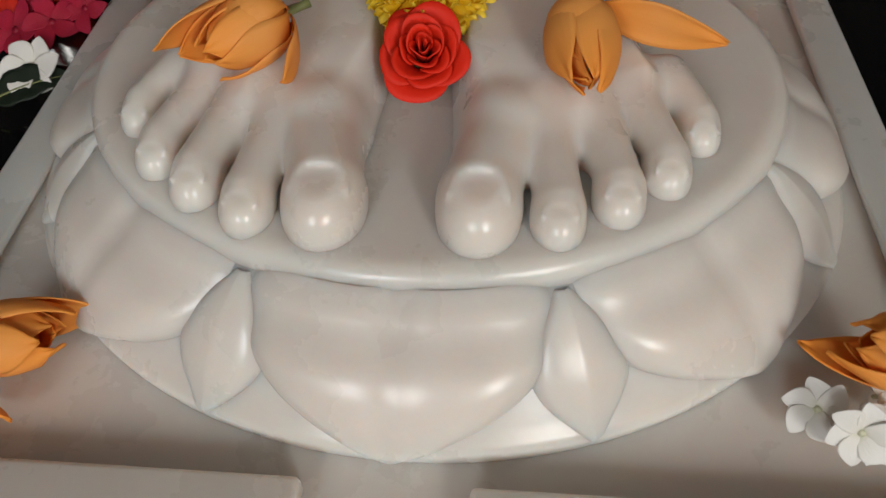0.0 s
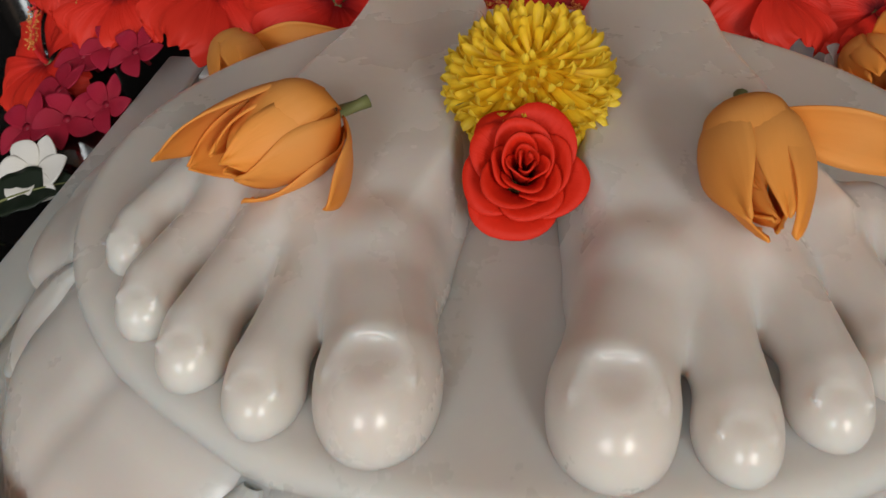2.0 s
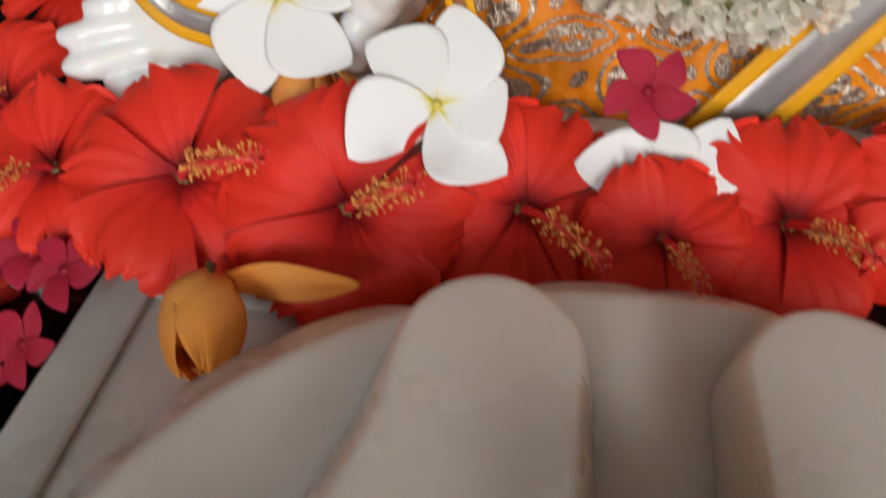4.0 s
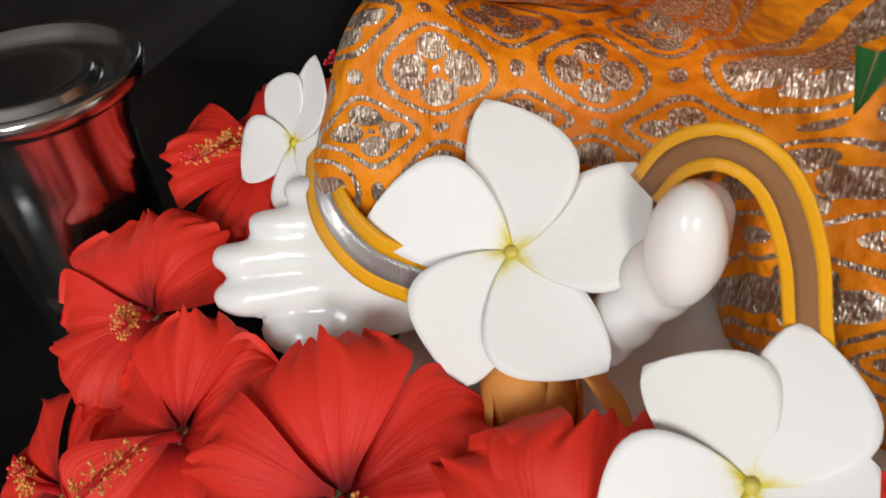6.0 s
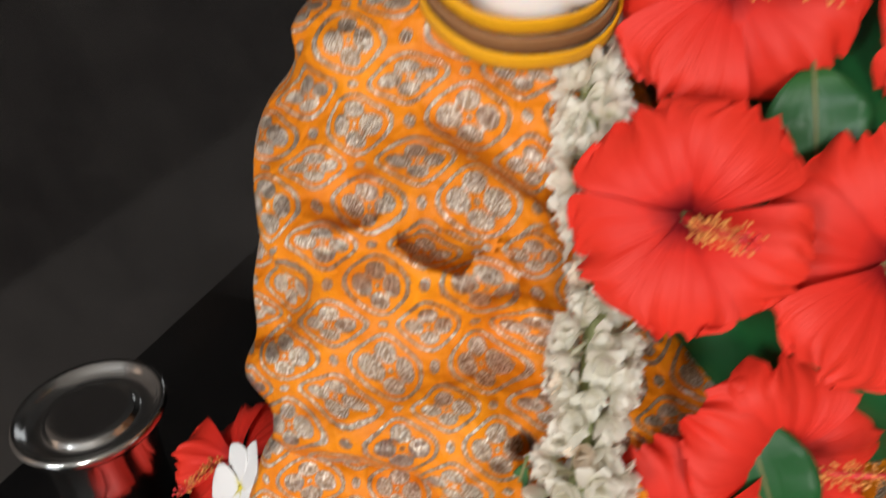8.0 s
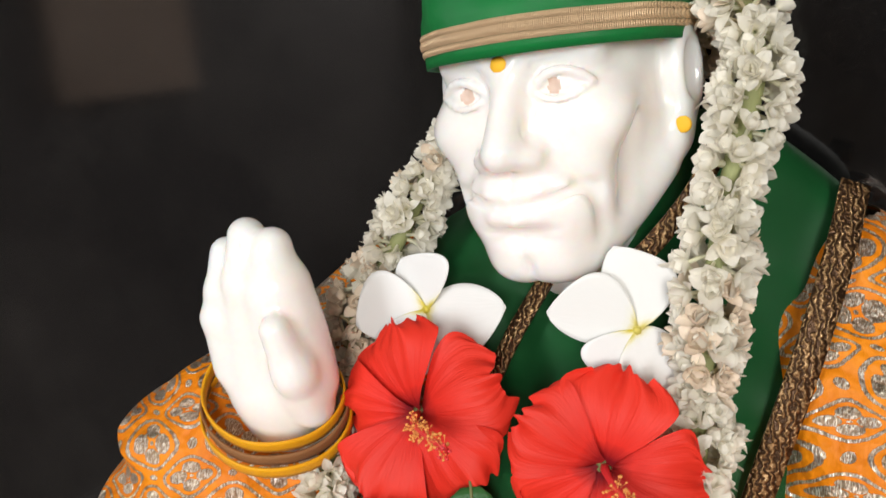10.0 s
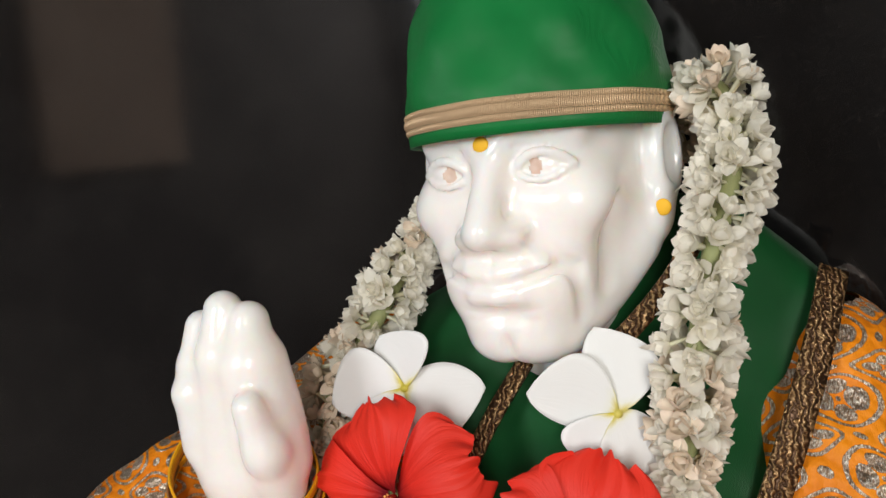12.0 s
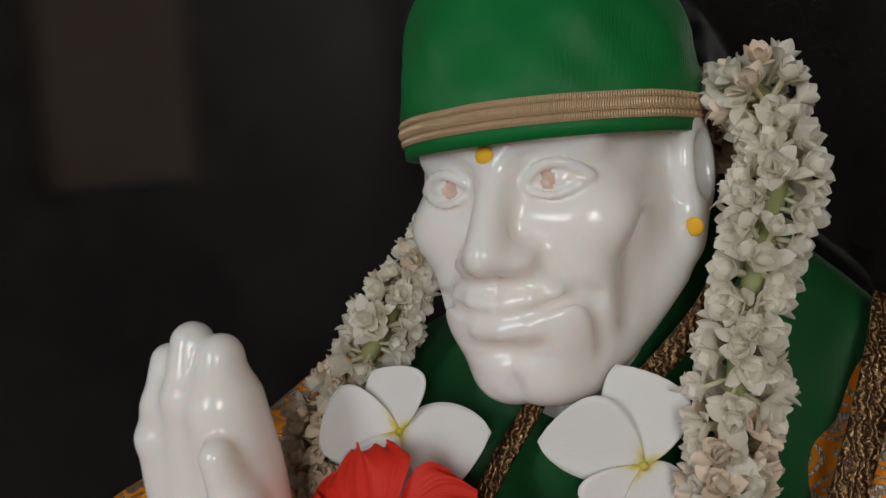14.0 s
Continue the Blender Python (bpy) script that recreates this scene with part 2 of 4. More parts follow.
green_satin = cloth("green_satin", (0.005, 0.19, 0.042), 0.42, 0.2)
green_dark = cloth("bottle_green_cloth", (0.005, 0.085, 0.020), 0.5, 0.2)
gold_braid = cloth("gold_braid", (0.92, 0.64, 0.38), 0.42, 0.1, 420, 0.25, 1.0)
ribbon_yellow = cloth("yellow_satin_ribbon", (0.92, 0.43, 0.012), 0.35, 0.2, 1400)
ribbon_silver = cloth("silver_ribbon", (0.78, 0.77, 0.77), 0.30, 0.0, 700, 0.65, 0.6)
gauze_brown = cloth("brown_gauze_ribbon", (0.32, 0.15, 0.06), 0.55, 0.2, 1600)


def braid():
    """Raised gilt thread over dark brown ground."""
    m, nt, b = material("bronze_braid", (0.2, 0.1, 0.05), 0.36, 0.7)
    c = coords(nt)
    scroll = node(nt, "ShaderNodeTexWave", Scale=95, Distortion=9.0, Detail=2.0)
    scroll.inputs["Detail Scale"].default_value = 2.5
    nt.links.new(c, scroll.inputs["Vector"])
    raised = mathn(nt, "MULTIPLY", scroll.outputs["Fac"], noise_out(nt, 420, 2, 0.6, c))
    nt.links.new(ramp(nt, raised, [(0.10, (0.06, 0.030, 0.014)), (0.34, (0.20, 0.105, 0.042)), (0.60, (0.52, 0.34, 0.17))]), b.inputs["Base Color"])
    bump(nt, b, raised, 1.0, 0.0016)
    return m


brown_braid = braid()


def steel():
    m, nt, b = material("brushed_steel", (0.58, 0.58, 0.57), 0.16, 1.0)
    mp = nt.nodes.new("ShaderNodeMapping")
    mp.inputs["Scale"].default_value = (6, 6, 900)
    nt.links.new(coords(nt), mp.inputs[0])
    v = noise_out(nt, 1.0, 3, 0.6, mp.outputs[0])
    nt.links.new(mathn(nt, "ADD", mathn(nt, "MULTIPLY", v, 0.2), 0.08), b.inputs["Roughness"])
    return m


steel_mat = steel()

# ---------------------------------------------------------------- builders


def part(name, bm, mat, parent=None, label=""):
    me = bpy.data.meshes.new(name)
    bm.to_mesh(me)
    bm.free()
    me.polygons.foreach_set("use_smooth", [True] * len(me.polygons))
    for mt in (mat if isinstance(mat, (list, tuple)) else [mat]):
        me.materials.append(mt)
    ob = new(name, me)
    if parent:
        ob.parent = parent
    if label:
        ob["label"] = label
    return ob


def shared(name, me, parent, m):
    ob = new(name, me)
    ob.parent = parent
    ob.matrix_basis = m
    return ob


def thing(name, m, label, category, group=""):
    ob = new(name)
    ob.empty_display_size = 0.02
    ob.matrix_world = m
    return tagged(ob, label, category, group)


def rect(bm, lo, hi, bevel=0.0, mat_i=0):
    r = bmesh.ops.create_cube(bm, size=1)
    for v in r["verts"]:
        v.co = Vector([lo[i] + (v.co[i] + 0.5) * (hi[i] - lo[i]) for i in range(3)])
    if bevel:
        es = list({e for v in r["verts"] for e in v.link_edges})
        bmesh.ops.bevel(bm, geom=es, offset=bevel, segments=3, affect="EDGES", profile=0.5)


def grid_sheet(bm, fn, nu, nv, closed=False, m=None):
    """A sheet of quads from fn(u, v), u and v from 0 to 1, with UVs."""
    uvl = bm.loops.layers.uv.verify()
    rows = []
    for j in range(nv + 1):
        row = []
        for i in range(nu + (0 if closed else 1)):
            co = Vector(fn(i / nu, j / nv))
            row.append(bm.verts.new(m @ co if m else co))
        rows.append(row)
    for j in range(nv):
        for i in range(nu):
            k = (i + 1) % len(rows[0])
            f = bm.faces.new((rows[j][i], rows[j][k], rows[j + 1][k], rows[j + 1][i]))
            for lp, (a, b) in zip(f.loops, ((i, j), (i + 1, j), (i + 1, j + 1), (i, j + 1))):
                lp[uvl].uv = (a / nu, b / nv)
    return rows


def tube(bm, pts, radii, seg=8, caps=True, m=None):
    """A round rod along points."""
    pts = [Vector(p) for p in pts]
    rings = []
    for i, p in enumerate(pts):
        d = (pts[min(i + 1, len(pts) - 1)] - pts[max(i - 1, 0)]).normalized()
        q = d.to_track_quat("Z", "Y")
        r = radii[i] if isinstance(radii, (list, tuple)) else radii
        ring = []
        for k in range(seg):
            a = 2 * math.pi * k / seg
            co = p + q @ Vector((r * math.cos(a), r * math.sin(a), 0))
            ring.append(bm.verts.new(m @ co if m else co))
        rings.append(ring)
    for a, b in zip(rings, rings[1:]):
        for k in range(seg):
            bm.faces.new((a[k], a[(k + 1) % seg], b[(k + 1) % seg], b[k]))
    if caps:
        bm.faces.new(rings[0][::-1])
        bm.faces.new(rings[-1])


def ball(bm, c, r, seg=6):
    bmesh.ops.create_icosphere(bm, subdivisions=1, radius=r, matrix=Matrix.Translation(c))


def spline(pts, n):
    """Points evenly spaced along a smooth curve through pts, as an array."""
    p = np.array(pts, float)
    p = np.vstack([2 * p[0] - p[1], p, 2 * p[-1] - p[-2]])
    out = []
    for i in range(1, len(p) - 2):
        for t in np.linspace(0, 1, 40, endpoint=False):
            a, b, c, d = p[i - 1:i + 3]
            out.append(0.5 * ((2 * b) + (c - a) * t + (2 * a - 5 * b + 4 * c - d) * t * t + (3 * b - a - 3 * c + d) * t ** 3))
    out.append(p[-2])
    out = np.array(out)
    s = np.r_[0, np.cumsum(np.linalg.norm(np.diff(out, axis=0), axis=1))]
    w = np.linspace(0, s[-1], n)
    return np.stack([np.interp(w, s, out[:, k]) for k in range(3)], 1), s[-1]


# implicit forms, joined softly and skinned
def ell(P, c, r, m=None):
    q = [P[i] - c[i] for i in range(3)]
    if m is not None:
        q = [m[i][0] * q[0] + m[i][1] * q[1] + m[i][2] * q[2] for i in range(3)]
    k0 = np.sqrt(sum((q[i] / r[i]) ** 2 for i in range(3)))
    k1 = np.sqrt(sum((q[i] / r[i] ** 2) ** 2 for i in range(3))) + 1e-9
    return k0 * (k0 - 1) / k1


def cap(P, a, b, ra, rb=None):
    rb = ra if rb is None else rb
    a, b = np.array(a, float), np.array(b, float)
    d = b - a
    h = np.clip(sum((P[i] - a[i]) * d[i] for i in range(3)) / (d @ d), 0, 1)
    return np.sqrt(sum((P[i] - a[i] - h * d[i]) ** 2 for i in range(3))) - (ra + (rb - ra) * h)


def smin(a, b, k):
    h = np.clip(0.5 + 0.5 * (b - a) / k, 0, 1)
    return b * (1 - h) + a * h - k * h * (1 - h)


def carve(a, b, k):
    return -smin(-a, b, k)


def skin(f, lo, hi, h):
    """The zero surface of f by surface nets: vertices and quads."""
    lo, hi = np.array(lo, float), np.array(hi, float)
    n = np.ceil((hi - lo) / h).astype(int) + 1
    P = np.meshgrid(*[(lo[i] + h * np.arange(n[i])).astype(np.float32) for i in range(3)], indexing="ij", sparse=True)
    V = np.broadcast_to(f(P), n).astype(np.float32)
    S = V < 0
    cnt = np.zeros(n - 1, np.int8)
    pos = np.zeros((*(n - 1), 3), np.float32)

    def sl(o):
        return tuple(slice(o[i], n[i] - 1 + o[i]) for i in range(3))
    corners = [(i, j, k) for i in (0, 1) for j in (0, 1) for k in (0, 1)]
    for a in corners:
        for d in range(3):
            if a[d]:
                continue
            b = tuple(a[i] + (i == d) for i in range(3))
            va, vb = V[sl(a)], V[sl(b)]
            x = S[sl(a)] != S[sl(b)]
            t = np.where(x, va / np.where(x, va - vb, 1), 0)
            cnt += x
            for i in range(3):
                pos[..., i] += np.where(x, a[i] + (t if i == d else 0), 0)
    act = cnt > 0
    idx = np.full(n - 1, -1, np.int64)
    idx[act] = np.arange(act.sum())
    verts = (np.argwhere(act) + pos[act] / cnt[act][:, None]) * h + lo
    faces = []
    for d in range(3):
        e, g = (d + 1) % 3, (d + 2) % 3
        s0 = [slice(1, n[i] - 1) for i in range(3)]
        s0[d] = slice(0, n[d] - 1)
        s1 = list(s0)
        s1[d] = slice(1, n[d])
        x = S[tuple(s0)] != S[tuple(s1)]
        where = np.argwhere(x)
        for i in range(3):
            if i != d:
                where[:, i] += 1
        flip = S[tuple(s0)][x]
        quad = []
        for oe, og in ((0, 0), (1, 0), (1, 1), (0, 1)):
            w = where.copy()
            w[:, e] -= 1 - oe
            w[:, g] -= 1 - og
            quad.append(idx[tuple(w.T)])
        quad = np.stack(quad, 1)
        quad[~flip] = quad[~flip][:, ::-1]
        faces.append(quad)
    return verts, np.concatenate(faces)


def form(name, pieces, mat, parent=None):
    """One mesh from skinned pieces (verts, faces)."""
    vs, fs, base = [], [], 0
    for v, f in pieces:
        vs.append(v)
        fs.append(f + base)
        base += len(v)
    vs, fs = np.concatenate(vs), np.concatenate(fs)
    me = bpy.data.meshes.new(name)
    me.vertices.add(len(vs))
    me.vertices.foreach_set("co", vs.astype(np.float32).ravel())
    me.loops.add(len(fs) * 4)
    me.loops.foreach_set("vertex_index", fs.astype(np.int32).ravel())
    me.polygons.add(len(fs))
    me.polygons.foreach_set("loop_start", np.arange(0, len(fs) * 4, 4, dtype=np.int32))
    me.update(calc_edges=True)
    me.validate()
    me.polygons.foreach_set("use_smooth", [True] * len(me.polygons))
    me.materials.append(mat)
    ob = new(name, me)
    if parent:
        ob.parent = parent
    return ob


# ---------------------------------------------------------------- setting
GROUND = -0.03


def slab_box(name, lo, hi, mat, label, category):
    bm = bmesh.new()
    rect(bm, lo, hi)
    ob = part(name, bm, mat)
    for p in ob.data.polygons:
        p.use_smooth = False
    return tagged(ob, label, category, kind="structure")


slab_box("altar_platform", (-0.46, -0.35, -0.12), (0.62, 0.93, GROUND), granite_black, "polished black granite altar platform under the statue", "platform")
slab_box("wall_north", (-2.0, 0.93, -0.9), (2.2, 1.03, 2.6), granite_black, "polished black granite slab wall behind the statue", "wall")
slab_box("altar_front", (-0.46, -0.35, -0.9), (0.62, -0.25, -0.12), granite_black, "black granite front of the altar", "wall")
slab_box("floor", (-2.0, -3.0, -1.0), (2.2, 1.13, -0.9), floor_tile, "beige tiled room floor", "floor")
slab_box("ceiling", (-2.0, -3.0, 2.6), (2.2, 1.13, 2.7), ceiling_paint, "white painted ceiling", "ceiling")
slab_box("wall_west", (-2.1, -3.0, -0.9), (-2.0, 1.13, 2.6), wall_brown, "brown painted side wall", "wall")
slab_box("wall_east", (2.2, -3.0, -0.9), (2.3, 1.13, 2.6), wall_paint, "cream painted side wall", "wall")
# out of view: added for the brownish rectangle reflected in the granite wall
slab_box("mirrored_panel", (-2.0, -1.03, 0.42), (-1.965, -0.38, 1.6), panel_cream, "pale cream panel added on the side wall to be mirrored in the granite", "window")
bm = bmesh.new()
for lo, hi in (((-2.0, -3.1, -0.9), (2.2, -3.0, 0.85)), ((-2.0, -3.1, 2.15), (2.2, -3.0, 2.6)), ((-2.0, -3.1, 0.85), (-1.65, -3.0, 2.15)),
               ((-0.75, -3.1, 0.85), (0.95, -3.0, 2.15)), ((1.75, -3.1, 0.85), (2.2, -3.0, 2.15))):
    rect(bm, lo, hi)
ob = part("wall_south", bm, wall_paint)
for p in ob.data.polygons:
    p.use_smooth = False
tagged(ob, "cream painted wall with two window openings", "wall", kind="structure")

for side, (x0, x1) in (("west", (-0.46, -0.36)), ("east", (0.52, 0.62))):
    slab_box("altar_side_" + side, (x0, -0.25, -0.9), (x1, 0.93, -0.12), granite_black, "black granite side of the altar", "wall")

# ---------------------------------------------------------------- lotus pedestal with slab
CARVE = pose(0.022, 0.348, 0, 0, 0, -6)
lotus = thing("lotus_pedestal", CARVE, "white marble lotus pedestal on a square slab with a raised rim", "pedestal")
bm = bmesh.new()
rect(bm, (-0.222, -0.27, GROUND), (0.230, 0.172, 0.0), 0.004)
part("slab", bm, marble_feet, lotus)
for lo, hi in (((-0.221, -0.262, 0.0005), (-0.196, 0.171, 0.005)), ((0.204, -0.262, 0.0005), (0.229, 0.171, 0.005)),
               ((-0.195, 0.148, 0.0005), (0.203, 0.171, 0.005)),
               ((-0.195, -0.262, 0.0005), (-0.034, -0.189, 0.012)), ((0.026, -0.262, 0.0005), (0.203, -0.189, 0.012))):
    bm = bmesh.new()
    rect(bm, lo, hi, 0.0025)
    part("rim", bm, marble_feet, lotus)


def disc_f(P):
    r = np.sqrt((P[0] / 0.157) ** 2 + ((P[1] + 0.005) / 0.133) ** 2)
    d = (r - 1) * 0.145
    z = np.abs(P[2] - 0.051) - 0.011
    k = 0.008
    return np.sqrt(np.maximum(d + k, 0) ** 2 + np.maximum(z + k, 0) ** 2) + np.minimum(np.maximum(d + k, z + k), 0) - k


form("disc", [skin(disc_f, (-0.165, -0.146, 0.036), (0.165, 0.146, 0.066), 0.002)], marble_feet, lotus)

LX, LY, LV = 0.196, 0.171, -0.007


def flank(v):
    """Share of the outline and height down the pedestal's side."""
    return np.interp(v, (0, 0.12, 0.85, 0.95, 1.0), (0.75, 0.80, 0.965, 0.995, 0.99)), np.interp(v, (0, 0.12, 0.85, 0.95, 1.0), (0.054, 0.048, 0.012, 0.007, 0.0))


bm = bmesh.new()


def skirt(u, v):
    a = 2 * math.pi * u
    k, z = flank(v)
    return (LX * k * math.cos(a), LV + LY * k * math.sin(a), z)


grid_sheet(bm, skirt, 96, 20, closed=True)
part("lotus_core", bm, marble_feet, lotus)


def lotus_petal(a0, half, v0, v1, out, name):
    """A thick petal on the flank, broad above, running to a blunt point below, with a soft hollow beside its keel."""
    bm = bmesh.new()
    big = half > 0.2

    def fn(u, v):
        s = 2 * u - 1
        w = half * max(0.0, 1 - 0.985 * v ** 2.1) ** 0.72 if big else half * math.sin(math.pi * (0.05 + 0.93 * v)) ** 0.9
        a = a0 + s * w
        k, z = flank(v0 + (v1 - v0) * v)
        edge = (1 - abs(s) ** 6) ** 0.8
        keel = math.exp(-(s / 0.10) ** 2) * (1 - v ** 2)
        step = 0.5 + 0.5 * math.tanh((v - 0.36) / 0.16)
        swell = out * (0.30 + 0.70 * step) * (1 - 0.62 * v ** 3) if big else out * math.sin(math.pi * (0.1 + 0.85 * v)) * (1 - 0.35 * abs(s))
        r = edge * swell - 0.0065 * (1 - edge) - (0.0020 * keel if big else 0.0)
        return ((LX * k + r * 0.85) * math.cos(a), LV + (LY * k + r * 0.85) * math.sin(a), z + r * 0.55)
    grid_sheet(bm, fn, 28, 24)
    part(name, bm, marble_feet, lotus)


for k in range(8):
    lotus_petal(-math.pi / 2 + k * math.pi / 4 - 0.02, 0.415, 0.0, 0.965, 0.0125, "petal")
    lotus_petal(-math.pi / 2 + (k + 0.5) * math.pi / 4 - 0.02, 0.125, 0.06, 0.97, 0.0068, "petal")

# carved feet: one mesh
TOES = ((0.0285, -0.118, 0.0148, 0.036, 0.050), (0.0575, -0.1195, 0.0092, 0.0525, 0.058), (0.0800, -0.1080, 0.0090, 0.0715, 0.057), (0.0990, -0.0930, 0.0084, 0.0885, 0.052), (0.1140, -0.0695, 0.0076, 0.1045, 0.042))


def feet_f(P):
    """Feet in low relief: a nearly flat instep that ends in a rounded heel, and five toes sloping down."""
    x = np.abs(P[0] + 0.004)
    Q = [x, P[1], P[2]]
    y, z = P[1], P[2]
    flat = [x, y, 0 * z]
    heel = cap(flat, (0.0475, 0.078, 0), (0.052, 0.02, 0), 0.0340, 0.042)
    ball_in = cap(flat, (0.0385, -0.066, 0), (0.042, 0.0, 0), 0.0285, 0.031)
    ball_mid = cap(flat, (0.0660, -0.062, 0), (0.060, 0.0, 0), 0.024, 0.03)
    ball_out = cap(flat, (0.0930, -0.038, 0), (0.066, 0.03, 0), 0.022, 0.018)
    d2 = smin(smin(smin(heel, ball_in, 0.02), ball_mid, 0.02), ball_out, 0.03)
    wide = np.clip(0.008 + 0.34 * (x - 0.045), 0.008, 0.024) * np.clip(1.2 - (y - 0.02) * 9, 0.45, 1) + 0.003 + 0.35 * np.clip(-0.030 - y, 0, 0.05)
    t = np.clip(-d2 / wide, 0, 1)
    crown = 0.0262 - 2.4 * np.clip(x - 0.058, 0, 1) ** 2 - 0.10 * np.clip(y - 0.01, 0, 1) * 0.5 - 1.3 * np.clip(-0.030 - y, 0, 1) ** 1.6
    d = (z - 0.0525 - (crown + 0.008) * (t * t * (3 - 2 * t)) ** 0.7) * 0.55
    toes = None
    for i, (tx, ty, r, bx, ln) in enumerate(TOES):
        zt = 0.0655 if i else 0.0675
        c = cap(Q, (bx, ty + ln, zt + (0.0045 if i else 0.0005)), (tx, ty + 0.016, zt + 0.003), r * 1.06, r * 0.97)
        tip = ell(Q, (tx, ty + 0.008, zt), (r * 1.03, r * 1.22, r * 1.02))
        c = smin(c, tip, 0.006)
        # nail: a flat bed behind a thin raised fold
        nail = ell(Q, (tx, ty - 0.003, zt + r * 1.06), (r * 0.80, r * 1.15, r * 0.17))
        c = carve(c, nail, 0.0010)
        fold = None
        for k0 in range(5):
            b0, b1 = math.pi * (0.08 + 0.84 * k0 / 5), math.pi * (0.08 + 0.84 * (k0 + 1) / 5)
            p0, p1 = ((tx + r * 0.78 * math.cos(b), ty + 0.0005 + r * 0.95 * math.sin(b), zt + r * (0.72 + 0.26 * math.sin(b))) for b in (b0, b1))
            g = cap(Q, p0, p1, 0.0007)
            fold = g if fold is None else np.minimum(fold, g)
        c = smin(c, fold, 0.0018)
        toes = c if toes is None else smin(toes, c, 0.0035)
    return smin(d, toes, 0.011)


feet = form("carved_foot_relief", [skin(feet_f, (-0.142, -0.137, 0.0575), (0.134, 0.130, 0.100), 0.0014)], marble_feet)
feet.matrix_world = CARVE
tagged(feet, "pair of white marble feet carved on the lotus disc", "statue")

# ---------------------------------------------------------------- statue: one plain mesh
HEAD = Matrix.Translation((0.0795, 0.832, 0.501)) @ Euler((0, radians(-5.0), radians(-6.0))).to_matrix().to_4x4()


def head_f(P):
    X, Y, Z = P
    Q = [np.abs(X), -Y, Z]
    d = ell(Q, (0, -0.008, 0.035), (0.057, 0.072, 0.075))
    d = smin(d, ell(Q, (0, 0.018, -0.010), (0.052, 0.048, 0.060)), 0.02)
    d = smin(d, cap(Q, (0.045, 0.006, -0.024), (0.017, 0.038, -0.063), 0.016, 0.0140), 0.02)
    d = smin(d, ell(Q, (0.006, 0.0530, -0.062), (0.017, 0.0145, 0.0140)), 0.016)
    d = smin(d, ell(Q, (0.034, 0.044, 0.000), (0.018, 0.017, 0.015)), 0.016)
    d = carve(d, ell(Q, (0.060, 0.037, -0.030), (0.012, 0.012, 0.022)), 0.020)
    d = smin(d, ell(Q, (0.018, 0.052, -0.032), (0.017, 0.014, 0.02)), 0.016)
    d = smin(d, cap(Q, (0.008, 0.0600, 0.0335), (0.036, 0.0500, 0.035), 0.0058, 0.005), 0.014)
    d = carve(d, ell(Q, (0.0245, 0.0705, 0.019), (0.0145, 0.0105, 0.0085)), 0.009)
    d = smin(d, ell(Q, (0.0240, 0.0535, 0.0185), (0.0115, 0.0100, 0.0070)), 0.003)
    lid = None
    for height, thick in ((0.0072, 0.0021), (-0.0058, 0.0014)):
        rim = []
        for k in range(8):
            g = k / 7
            rim.append((0.0118 + 0.0262 * g, 0.0602 + 0.0048 * math.sin(math.pi * (0.12 + 0.80 * g)) - 0.0055 * g * g, 0.0178 + height * math.sin(math.pi * g) ** 0.8 + 0.001 * g))
        for a, b in zip(rim, rim[1:]):
            c = cap(Q, a, b, thick)
            lid = c if lid is None else smin(lid, c, 0.001)
    crease = cap(Q, (0.0145, 0.0655, 0.0285), (0.0330, 0.0620, 0.0300), 0.0008)
    d = carve(d, crease, 0.003)
    d = smin(d, lid, 0.0022)
    d = carve(d, ell(Q, (0.0225, 0.0646, 0.0185), (0.0036, 0.0024, 0.0036)), 0.0008)
    nose = cap(Q, (0, 0.064, 0.024), (0, 0.0808, -0.008), 0.0054, 0.0088)
    nose = smin(nose, ell(Q, (0.0108, 0.0705, -0.0118), (0.0074, 0.0090, 0.0062)), 0.009)
    d = smin(d, nose, 0.008)
    d = smin(d, ell(Q, (0, 0.0565, -0.035), (0.025, 0.0165, 0.019)), 0.014)
    upper = smin(cap(Q, (0.003, 0.0725, -0.0290), (0.012, 0.0705, -0.0282), 0.0036, 0.0034), cap(Q, (0.012, 0.0705, -0.0282), (0.0225, 0.0625, -0.0288), 0.0034, 0.0010), 0.003)
    lower = smin(cap(Q, (0, 0.0712, -0.0400), (0.010, 0.0692, -0.0388), 0.0060, 0.0055), cap(Q, (0.010, 0.0692, -0.0388), (0.0205, 0.0630, -0.0318), 0.0050, 0.0010), 0.003)
    d = smin(d, upper, 0.005)
    d = smin(d, lower, 0.0035)
    d = carve(d, cap(Q, (0, 0.0790, -0.0175), (0, 0.0765, -0.0245), 0.0012), 0.004)
    d = carve(d, cap(Q, (0, 0.0785, -0.0338), (0.013, 0.0755, -0.0325), 0.0016, 0.0017), 0.0024)
    d = carve(d, cap(Q, (0.013, 0.0755, -0.0325), (0.0290, 0.0615, -0.0285), 0.0017, 0.0026), 0.0030)
    d = carve(d, ell(Q, (0, 0.0725, -0.0495), (0.013, 0.0055, 0.0026)), 0.008)
    d = carve(d, cap(Q, (0.021, 0.0700, -0.013), (0.0345, 0.0580, -0.030), 0.0012, 0.0016), 0.007)
    d = carve(d, cap(Q, (0.0345, 0.0580, -0.030), (0.0350, 0.0500, -0.054), 0.0016, 0.0008), 0.007)
    d = carve(d, cap(Q, (0.0470, 0.036, -0.002), (0.0430, 0.0375, -0.040), 0.0016, 0.0008), 0.010)
